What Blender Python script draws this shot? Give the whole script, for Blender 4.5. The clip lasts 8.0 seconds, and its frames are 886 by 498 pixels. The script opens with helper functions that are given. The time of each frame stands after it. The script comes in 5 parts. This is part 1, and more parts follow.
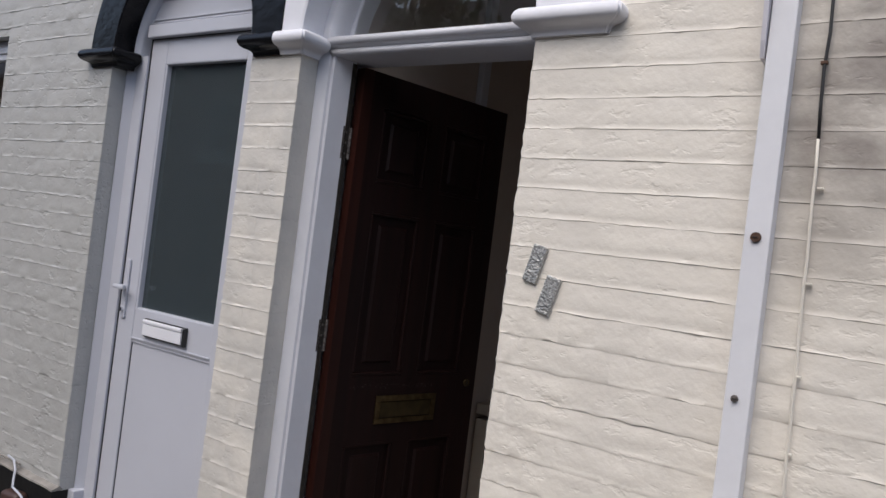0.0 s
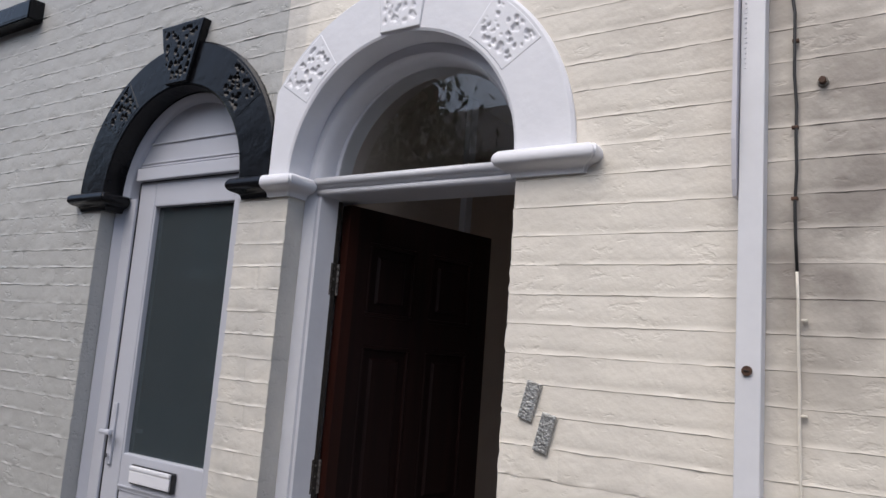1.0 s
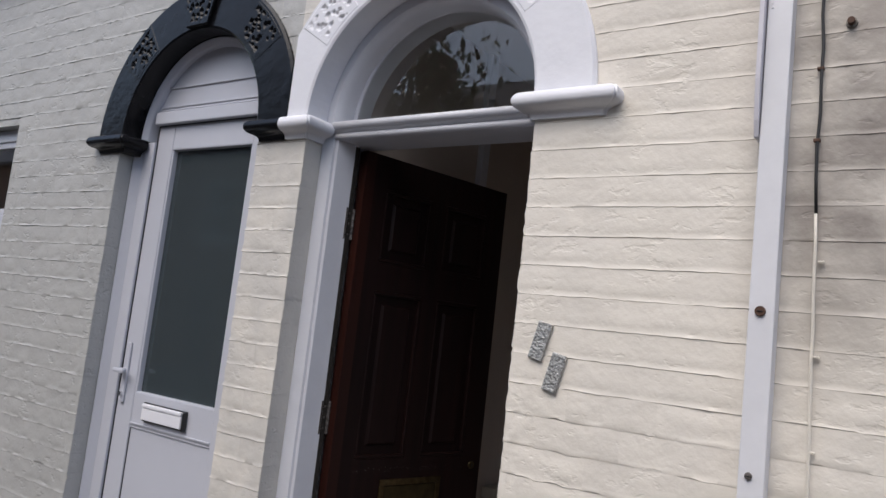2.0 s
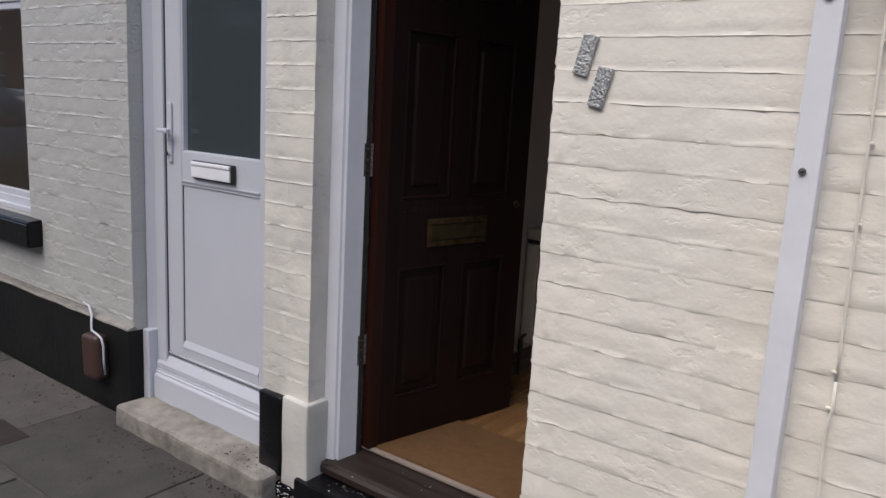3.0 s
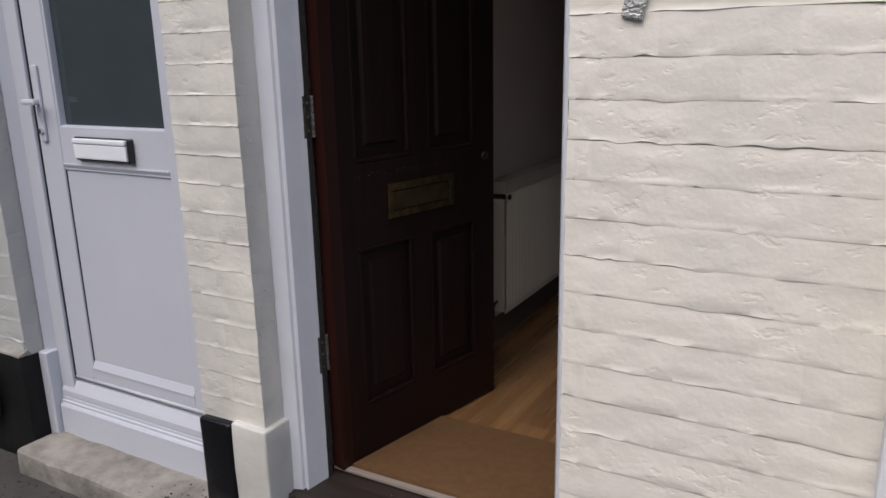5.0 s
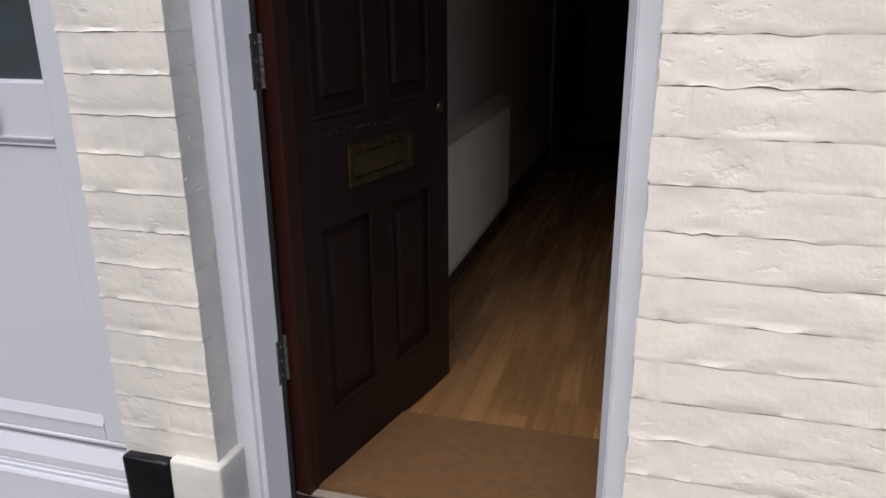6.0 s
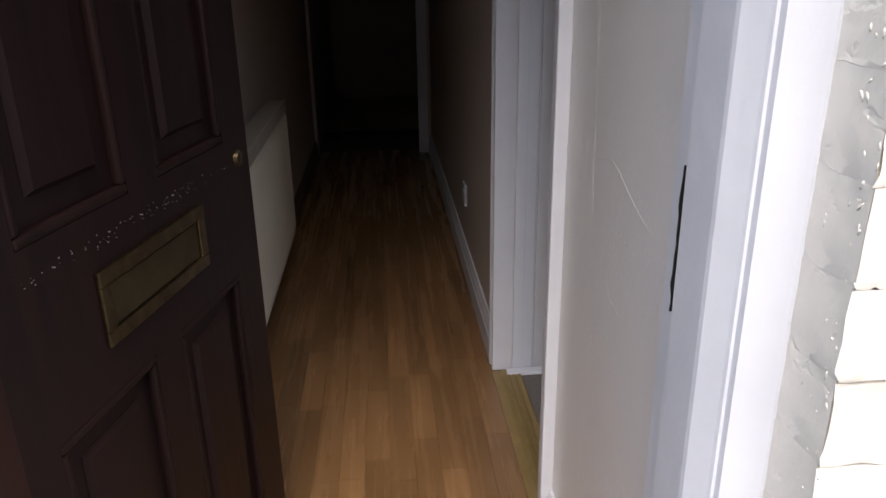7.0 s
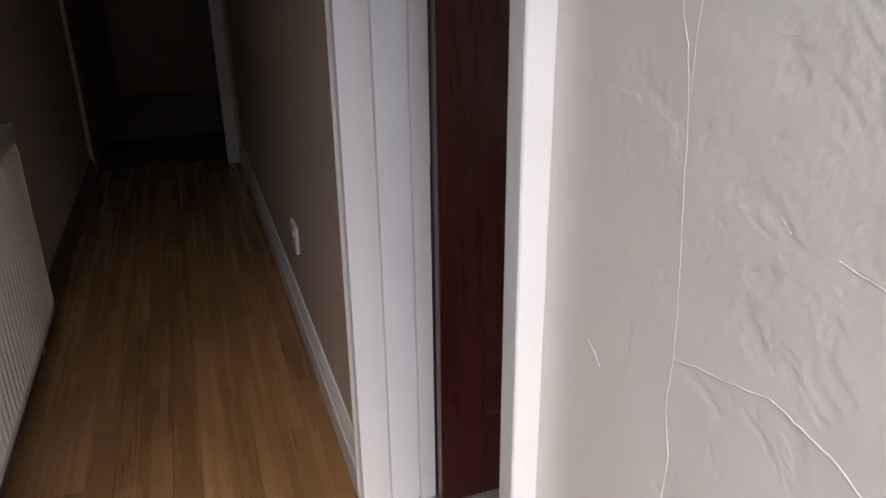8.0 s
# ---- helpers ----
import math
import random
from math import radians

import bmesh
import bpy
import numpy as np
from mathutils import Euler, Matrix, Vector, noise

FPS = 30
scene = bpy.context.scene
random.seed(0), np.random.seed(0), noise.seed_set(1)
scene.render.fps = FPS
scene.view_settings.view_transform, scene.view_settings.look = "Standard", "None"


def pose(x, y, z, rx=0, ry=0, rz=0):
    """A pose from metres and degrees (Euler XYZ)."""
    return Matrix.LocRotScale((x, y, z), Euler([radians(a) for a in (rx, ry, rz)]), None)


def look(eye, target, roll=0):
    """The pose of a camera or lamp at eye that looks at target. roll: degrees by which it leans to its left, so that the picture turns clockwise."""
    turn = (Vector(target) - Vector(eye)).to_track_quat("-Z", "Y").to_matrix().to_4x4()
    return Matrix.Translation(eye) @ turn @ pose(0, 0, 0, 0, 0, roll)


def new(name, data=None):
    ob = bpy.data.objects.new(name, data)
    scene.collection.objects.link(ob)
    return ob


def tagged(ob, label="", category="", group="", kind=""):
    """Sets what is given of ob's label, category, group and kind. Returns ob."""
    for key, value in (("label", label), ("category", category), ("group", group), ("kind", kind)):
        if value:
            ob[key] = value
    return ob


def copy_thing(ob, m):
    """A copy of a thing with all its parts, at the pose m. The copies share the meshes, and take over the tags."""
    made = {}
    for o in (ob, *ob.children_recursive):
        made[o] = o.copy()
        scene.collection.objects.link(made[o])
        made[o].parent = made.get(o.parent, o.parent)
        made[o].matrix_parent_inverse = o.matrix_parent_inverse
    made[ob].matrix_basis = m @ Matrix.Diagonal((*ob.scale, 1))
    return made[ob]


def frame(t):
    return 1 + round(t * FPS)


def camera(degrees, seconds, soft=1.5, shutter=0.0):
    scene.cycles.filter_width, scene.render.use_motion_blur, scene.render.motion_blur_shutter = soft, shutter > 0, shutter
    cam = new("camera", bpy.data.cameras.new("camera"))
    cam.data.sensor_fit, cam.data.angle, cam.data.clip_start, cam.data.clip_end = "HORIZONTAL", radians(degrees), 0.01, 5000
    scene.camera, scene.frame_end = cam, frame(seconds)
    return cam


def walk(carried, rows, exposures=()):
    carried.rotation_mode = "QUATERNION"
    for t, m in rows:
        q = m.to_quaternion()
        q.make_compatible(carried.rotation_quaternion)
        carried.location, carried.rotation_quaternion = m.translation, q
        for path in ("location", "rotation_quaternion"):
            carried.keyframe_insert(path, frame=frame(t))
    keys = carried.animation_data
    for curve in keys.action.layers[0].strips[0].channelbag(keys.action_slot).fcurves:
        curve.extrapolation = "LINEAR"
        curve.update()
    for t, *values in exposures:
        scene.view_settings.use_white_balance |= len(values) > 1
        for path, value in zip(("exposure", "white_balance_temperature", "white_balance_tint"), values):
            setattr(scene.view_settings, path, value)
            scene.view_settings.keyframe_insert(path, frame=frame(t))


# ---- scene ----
cam = camera(61.6, 8.0)
PATH = [
    (0, (0.944, -1.7, 1.37), (-0.178, -0.045, 1.381), 7.1),
    (0.5, (0.934, -1.706, 1.397), (-0.192, -0.055, 1.49), 6.0),
    (1, (0.94, -1.731, 1.467), (-0.162, -0.086, 1.752), 4.3),
    (1.2, (0.937, -1.732, 1.476), (-0.151, -0.088, 1.811), 4.5),
    (2.3, (0.936, -1.711, 1.323), (-0.217, -0.079, 1.406), 6.2),
    (2.5, (0.923, -1.704, 1.308), (-0.234, -0.077, 1.179), 4.7),
    (3, (0.923, -1.677, 1.23), (-0.244, -0.097, 0.856), 3.2),
    (3.5, (0.899, -1.68, 1.23), (-0.241, -0.091, 0.809), 1.7),
    (4, (0.858, -1.676, 1.22), (-0.256, -0.056, 0.851), 0.4),
    (4.5, (0.722, -1.554, 1.188), (-0.329, 0.104, 0.806), 0.5),
    (4.7, (0.639, -1.451, 1.192), (-0.389, 0.209, 0.76), -0.2),
    (5.8, (0.093, -1.293, 1.182), (-0.512, 0.511, 0.573), -0.6),
    (6, (0.006, -1.194, 1.156), (-0.523, 0.628, 0.522), -0.5),
    (6.2, (-0.074, -1.049, 1.139), (-0.519, 0.781, 0.466), -2.3),
    (6.5, (-0.176, -0.876, 1.152), (-0.469, 0.969, 0.44), -2.1),
    (6.8, (-0.297, -0.635, 1.151), (-0.35, 1.237, 0.448), -1.7),
    (7, (-0.333, -0.464, 1.175), (-0.188, 1.403, 0.47), -0.9),
    (7.2, (-0.328, -0.294, 1.144), (-0.08, 1.567, 0.456), -1.0),
    (7.5, (-0.31, -0.057, 1.161), (0.018, 1.79, 0.467), -1.6),
    (7.7, (-0.299, 0.051, 1.166), (0.112, 1.865, 0.43), -2.3),
    (8, (-0.269, 0.306, 1.132), (0.328, 2.057, 0.372), -0.7),
]
walk(cam, [(t, look(eye, target, roll)) for t, eye, target, roll in PATH],
     [(0.0, 0.02, 6500, 10), (3.0, 0.05, 6500, 10), (4.5, 0.05, 6500, 10), (5.8, 0.3, 6480, 10), (6.5, 0.72, 6500, 10), (7.0, 1.25, 6550, 10), (7.5, 1.62, 6950, 10), (8.0, 2.12, 6850, 10)])

# ---- light ----
world = bpy.data.worlds.new("sky")
world.use_nodes = True
scene.world = world
wn = world.node_tree
sky = wn.nodes.new("ShaderNodeTexSky")
sky.sky_type = "NISHITA"
sky.sun_disc = False
sky.sun_elevation = radians(55)
sky.sun_rotation = radians(185)
sky.air_density = 1.0
sky.dust_density = 2.5
sky.ozone_density = 1.2
wn.links.new(sky.outputs["Color"], wn.nodes["Background"].inputs["Color"])
wn.nodes["Background"].inputs["Strength"].default_value = 0.21

sun_data = bpy.data.lights.new("sun", "SUN")
sun_data.energy = 1.62
sun_data.angle = radians(62)
sun_data.color = (1.0, 0.96, 0.91)
sun = new("sun", sun_data)
sun.matrix_world = look((-4.5, -10, 12), (-4.5 + 0.09, -10 + 1.0, 12 - 1.42))


# ---- materials ----
def mat(name, base, second=None, scale=6.0, mix=0.5, rough=0.6, metal=0.0, bump=0.0, bump_scale=60.0, spread=0.0,
        stretch=(1, 1, 1), fine=0.0, fine_scale=300.0, contrast=0.35, rough_var=0.0, coat=0.0, piece=0.0, spec=0.5, deep=0.004, fine_deep=0.001, chips=0.0):
    """A surface with blotches of a second colour, two scales of relief, and a shade that differs from piece to piece."""
    m = bpy.data.materials.new(name)
    m.use_nodes = True
    n, l = m.node_tree.nodes, m.node_tree.links
    b = n["Principled BSDF"]
    b.inputs["Roughness"].default_value = rough
    b.inputs["Metallic"].default_value = metal
    b.inputs["Specular IOR Level"].default_value = spec
    if coat:
        b.inputs["Coat Weight"].default_value = coat
        b.inputs["Coat Roughness"].default_value = 0.15
    geo = n.new("ShaderNodeNewGeometry")
    mp = n.new("ShaderNodeMapping")
    mp.inputs["Scale"].default_value = stretch
    l.new(geo.outputs["Position"], mp.inputs["Vector"])
    noise_a = n.new("ShaderNodeTexNoise")
    noise_a.inputs["Scale"].default_value = scale
    noise_a.inputs["Detail"].default_value = 6
    noise_a.inputs["Roughness"].default_value = 0.62
    l.new(mp.outputs["Vector"], noise_a.inputs["Vector"])
    ramp = n.new("ShaderNodeValToRGB")
    ramp.color_ramp.elements[0].position = 0.5 - contrast / 2
    ramp.color_ramp.elements[1].position = 0.5 + contrast / 2
    l.new(noise_a.outputs["Fac"], ramp.inputs["Fac"])
    mul = n.new("ShaderNodeMath")
    mul.operation = "MULTIPLY"
    mul.inputs[1].default_value = mix
    l.new(ramp.outputs["Color"], mul.inputs[0])
    blend = n.new("ShaderNodeMix")
    blend.data_type = "RGBA"
    blend.inputs["A"].default_value = (*base, 1)
    blend.inputs["B"].default_value = (*(second or base), 1)
    l.new(mul.outputs[0], blend.inputs["Factor"])
    out = blend.outputs["Result"]
    if piece:
        info = n.new("ShaderNodeObjectInfo")
        mr = n.new("ShaderNodeMapRange")
        mr.inputs["To Min"].default_value = 1 - piece
        mr.inputs["To Max"].default_value = 1 + piece
        l.new(info.outputs["Random"], mr.inputs["Value"])
        hs = n.new("ShaderNodeHueSaturation")
        l.new(mr.outputs["Result"], hs.inputs["Value"])
        l.new(out, hs.inputs["Color"])
        out = hs.outputs["Color"]
    l.new(out, b.inputs["Base Color"])
    if rough_var:
        rr = n.new("ShaderNodeMapRange")
        rr.inputs["To Min"].default_value = max(0.02, rough - rough_var)
        rr.inputs["To Max"].default_value = min(1.0, rough + rough_var)
        l.new(noise_a.outputs["Fac"], rr.inputs["Value"])
        l.new(rr.outputs["Result"], b.inputs["Roughness"])
    last = None
    for strength, sc, dist in ((bump, bump_scale, deep), (fine, fine_scale, fine_deep)):
        if strength:
            nb = n.new("ShaderNodeTexNoise")
            nb.inputs["Scale"].default_value = sc
            nb.inputs["Detail"].default_value = 4
            l.new(mp.outputs["Vector"], nb.inputs["Vector"])
            bp = n.new("ShaderNodeBump")
            bp.inputs["Strength"].default_value = strength
            bp.inputs["Distance"].default_value = dist
            l.new(nb.outputs["Fac"], bp.inputs["Height"])
            if last:
                l.new(last, bp.inputs["Normal"])
            last = bp.outputs["Normal"]
    if chips:
        cm = n.new("ShaderNodeMapping")
        cm.inputs["Scale"].default_value = (0.7, 1.0, 1.3)
        l.new(geo.outputs["Position"], cm.inputs["Vector"])
        nc = n.new("ShaderNodeTexNoise")
        nc.inputs["Scale"].default_value = 27
        nc.inputs["Detail"].default_value = 3
        nc.inputs["Roughness"].default_value = 0.6
        nc.inputs["Distortion"].default_value = 0.2
        l.new(cm.outputs["Vector"], nc.inputs["Vector"])
        cr = n.new("ShaderNodeMapRange")
        cr.interpolation_type = "SMOOTHSTEP"
        cr.inputs["From Min"].default_value = 0.54
        cr.inputs["From Max"].default_value = 0.68
        nm = n.new("ShaderNodeTexNoise")
        nm.inputs["Scale"].default_value = 4.5
        nm.inputs["Detail"].default_value = 2
        l.new(geo.outputs["Position"], nm.inputs["Vector"])
        ma = n.new("ShaderNodeMath")
        ma.operation = "MULTIPLY_ADD"
        ma.inputs[1].default_value = 0.55
        l.new(nm.outputs["Fac"], ma.inputs[0])
        l.new(nc.outputs["Fac"], ma.inputs[2])
        l.new(ma.outputs[0], cr.inputs["Value"])
        cb = n.new("ShaderNodeBump")
        cb.inputs["Strength"].default_value = chips
        cb.inputs["Distance"].default_value = 0.003
        l.new(cr.outputs["Result"], cb.inputs["Height"])
        if last:
            l.new(last, cb.inputs["Normal"])
        last = cb.outputs["Normal"]
    if last:
        l.new(last, b.inputs["Normal"])
    return m


def wood(name, dark, light, grain=(40, 2.5, 40), rough=0.4, coat=0.0, bump=0.15, piece=0.0, spec=0.5):
    return mat(name, dark, light, 1.0, 1.0, rough, stretch=grain, bump=bump, bump_scale=2.0, coat=coat, contrast=0.5, piece=piece, rough_var=0.08, spec=spec)


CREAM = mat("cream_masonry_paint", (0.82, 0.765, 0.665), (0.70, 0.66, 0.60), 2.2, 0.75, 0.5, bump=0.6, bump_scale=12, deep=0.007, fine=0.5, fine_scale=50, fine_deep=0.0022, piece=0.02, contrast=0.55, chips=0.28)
PALE = mat("pale_masonry_paint", (0.465, 0.462, 0.442), (0.385, 0.383, 0.368), 2.6, 0.7, 0.5, bump=0.6, bump_scale=12, deep=0.007, fine=0.5, fine_scale=50, fine_deep=0.0022, piece=0.02, contrast=0.5, chips=0.55)
WHITE_STONE = mat("white_stone_paint", (0.78, 0.78, 0.81), (0.66, 0.66, 0.70), 5, 0.5, 0.45, bump=0.4, bump_scale=22, fine=0.2)
BLACK_STONE = mat("black_gloss_stone_paint", (0.004, 0.004, 0.005), (0.012, 0.012, 0.014), 9, 0.5, 0.24, bump=0.5, bump_scale=24, rough_var=0.1, spec=0.24)
BLACK_WALL = mat("black_masonry_paint", (0.006, 0.006, 0.0065), (0.018, 0.017, 0.016), 4, 0.6, 0.6, bump=0.6, bump_scale=30, fine=0.3, spec=0.2)
UPVC = mat("white_upvc", (0.525, 0.537, 0.588), (0.48, 0.492, 0.542), 3, 0.5, 0.32, fine=0.08)
GLOSS = mat("white_gloss_paint", (0.66, 0.665, 0.70), (0.56, 0.565, 0.60), 7, 0.5, 0.33, bump=0.4, bump_scale=20, fine=0.2, fine_scale=110)
PIPE = mat("white_weathered_pvc", (0.76, 0.76, 0.78), (0.60, 0.60, 0.62), 5, 0.5, 0.45, bump=0.05)
PIPE_MAUVE = mat("old_mauve_pvc", (0.66, 0.64, 0.68), (0.54, 0.52, 0.56), 6, 0.5, 0.5, bump=0.2, bump_scale=30)
MAHOGANY = wood("dark_mahogany", (0.0072, 0.0040, 0.0040), (0.0175, 0.0072, 0.0065), (30, 30, 2.0), 0.42, 0.0, spec=0.22)
# redder, lighter mahogany: daylight on the hinge edge put into the colour
HINGE_STILE = wood("daylit_red_brown_stile", (0.012, 0.0042, 0.0034), (0.036, 0.0095, 0.0062), (30, 30, 1.2), 0.36, 0.0, spec=0.3)
MAHOGANY_RED = wood("red_mahogany", (0.022, 0.004, 0.003), (0.058, 0.010, 0.0065), (30, 30, 2.0), 0.28, 0.2)
LAMINATE = wood("oak_laminate", (0.172, 0.088, 0.036), (0.248, 0.134, 0.058), (24, 0.9, 24), 0.27, 0.08, 0.015, 0.24)
COIR = mat("coir_mat_fibre", (0.150, 0.074, 0.025), (0.095, 0.045, 0.016), 40, 0.7, 0.95, bump=1.0, bump_scale=400, fine=0.8, fine_scale=900)
SILLWOOD = wood("worn_dark_sill_wood", (0.011, 0.008, 0.007), (0.038, 0.026, 0.022), (2.0, 30, 30), 0.5, 0.0, 0.4, 0.0, 0.35)
CONCRETE = mat("worn_concrete", (0.31, 0.285, 0.25), (0.10, 0.088, 0.075), 8, 0.85, 0.9, bump=0.9, bump_scale=40, deep=0.006, fine=0.6, contrast=0.32)
SLAB = mat("grey_paving", (0.086, 0.076, 0.067), (0.035, 0.031, 0.028), 5, 0.95, 0.8, bump=0.8, bump_scale=90, fine=1.0, piece=0.22, contrast=0.5)
JOINT = mat("dirty_joint_grit", (0.05, 0.046, 0.04), (0.09, 0.08, 0.07), 30, 0.7, 0.95, bump=0.8, bump_scale=120)
ASPHALT = mat("asphalt", (0.05, 0.05, 0.05), (0.065, 0.063, 0.06), 20, 0.6, 0.9, bump=0.6, bump_scale=180)
PLASTER = mat("pale_grey_wall_paint", (0.72, 0.69, 0.665), (0.65, 0.625, 0.60), 3, 0.6, 0.33, bump=0.45, bump_scale=10, deep=0.005, fine=0.45, fine_scale=110, fine_deep=0.0012, chips=0.12)
MAGNOLIA = mat("taupe_hall_paint", (0.50, 0.425, 0.365), (0.44, 0.375, 0.325), 4, 0.6, 0.6, bump=0.3, bump_scale=20, fine=0.2)
CEILING = mat("white_ceiling_paint", (0.72, 0.71, 0.69), (0.66, 0.65, 0.63), 4, 0.5, 0.8, bump=0.2, bump_scale=30)
BRASS = mat("tarnished_brass", (0.25, 0.185, 0.095), (0.09, 0.066, 0.036), 30, 0.8, 0.34, 1.0, bump=0.1, bump_scale=80, rough_var=0.12)
STEEL = mat("old_painted_steel", (0.20, 0.18, 0.165), (0.055, 0.045, 0.038), 90, 0.9, 0.5, 0.4, bump=0.4, bump_scale=90, contrast=0.2)
CHROME = mat("satin_chrome", (0.72, 0.72, 0.74), (0.6, 0.6, 0.62), 20, 0.5, 0.22, 1.0)
HAMMERED = mat("hammered_silver", (0.60, 0.60, 0.58), (0.22, 0.22, 0.21), 160, 0.9, 0.42, 0.8, bump=1.0, bump_scale=170)
BLACK_PLASTIC = mat("black_plastic", (0.015, 0.015, 0.016), None, 5, 0, 0.4)
BROWN_PLASTIC = mat("brown_cover_plastic", (0.060, 0.030, 0.023), (0.035, 0.019, 0.015), 12, 0.6, 0.5, bump=0.1)
CABLE_BLACK = mat("black_cable_sheath", (0.02, 0.02, 0.02), None, 5, 0, 0.5)
CABLE_CREAM = mat("painted_cable", (0.78, 0.73, 0.63), (0.66, 0.62, 0.54), 30, 0.6, 0.55, bump=0.2)
# top grille, a darker beige than the radiator panel
RADTOP = mat("dark_beige_radiator_grille", (0.44, 0.40, 0.33), (0.36, 0.33, 0.27), 12, 0.6, 0.6)
RADWHITE = mat("radiator_enamel", (0.58, 0.53, 0.43), (0.53, 0.485, 0.395), 4, 0.5, 0.4)
CARPET = mat("grey_beige_carpet", (0.23, 0.20, 0.18), (0.13, 0.115, 0.10), 220, 0.9, 0.95, bump=1.0, bump_scale=500)
RUST = mat("rusty_iron", (0.12, 0.06, 0.035), (0.05, 0.03, 0.022), 50, 0.8, 0.75, 0.2, bump=0.6, bump_scale=80)
TARNISH = mat("dark_tarnished_brass", (0.10, 0.075, 0.035), (0.045, 0.033, 0.018), 20, 0.8, 0.45, 0.8, bump=0.1)
HOUSE_BRICK = mat("red_brown_brick", (0.24, 0.115, 0.075), (0.16, 0.08, 0.055), 3, 0.8, 0.9, bump=0.5, bump_scale=30)
SLATE = mat("grey_roof_slate", (0.10, 0.10, 0.11), (0.06, 0.06, 0.065), 5, 0.8, 0.7, bump=0.4, bump_scale=20)
BARK = mat("tree_bark", (0.12, 0.09, 0.065), (0.06, 0.045, 0.035), 12, 0.8, 0.9, bump=0.8, bump_scale=40)
LEAVES = mat("green_leaves", (0.06, 0.10, 0.03), (0.035, 0.065, 0.02), 3, 0.9, 0.6, piece=0.1)
CAR_PAINT = mat("dark_blue_car_paint", (0.012, 0.018, 0.04), (0.015, 0.02, 0.045), 4, 0.4, 0.25, 0.3, coat=1.0)
RUBBER = mat("black_rubber", (0.02, 0.02, 0.02), None, 5, 0, 0.8)
BARE_WOOD = wood("grey_bare_wood", (0.15, 0.12, 0.10), (0.30, 0.25, 0.21), (2.0, 30, 30), 0.6, 0.0, 0.3)
# loose dirt, and the dark strip that paints the shade beside the door leaf
DIRT_AND_GAP = mat("black_brown_dirt_and_gap_shade", (0.022, 0.018, 0.014), (0.055, 0.045, 0.035), 60, 0.8, 0.95, bump=0.8, bump_scale=160)
MORTAR = mat("grey_mortar", (0.30, 0.28, 0.25), (0.17, 0.155, 0.14), 14, 0.8, 0.9, bump=0.7, bump_scale=60)
SMOOTH_CREAM = mat("smooth_cream_render_paint", (0.60, 0.58, 0.53), (0.44, 0.425, 0.39), 5, 0.7, 0.5, bump=0.6, bump_scale=14, deep=0.006, fine=0.5, fine_scale=60, fine_deep=0.002)
# west skirting, much darker than the white boards on the east wall
SKIRT_BROWN = wood("dark_brown_skirting", (0.075, 0.05, 0.038), (0.12, 0.085, 0.066), (30, 2, 30), 0.5, 0.0, 0.1)
GOLD_STRIP = mat("gold_anodised_strip", (0.32, 0.22, 0.085), (0.21, 0.145, 0.055), 20, 0.6, 0.45, 0.35, bump=0.1)
DIM_CHIP = mat("dull_grey_primer", (0.10, 0.09, 0.085), (0.05, 0.045, 0.04), 90, 0.8, 0.8)
DARK_IRON = mat("dark_iron", (0.035, 0.022, 0.017), (0.018, 0.013, 0.011), 40, 0.8, 0.7, 0.2, bump=0.5, bump_scale=80)
DARK_GLASS = mat("dark_window_glass", (0.02, 0.024, 0.028), None, 5, 0, 0.06)
CRACK = mat("pale_filler", (0.64, 0.61, 0.585), (0.54, 0.515, 0.49), 40, 0.5, 0.5)


def glass(name, tint, rough, transmission=1.0):
    m = bpy.data.materials.new(name)
    m.use_nodes = True
    b = m.node_tree.nodes["Principled BSDF"]
    b.inputs["Base Color"].default_value = (*tint, 1)
    b.inputs["Roughness"].default_value = rough
    b.inputs["Transmission Weight"].default_value = transmission
    b.inputs["IOR"].default_value = 1.5
    return m


CLEAR = glass("clear_glass", (0.9, 0.92, 0.92), 0.0)
FROSTED = glass("frosted_glass", (0.092, 0.116, 0.127), 0.10, 0.6)


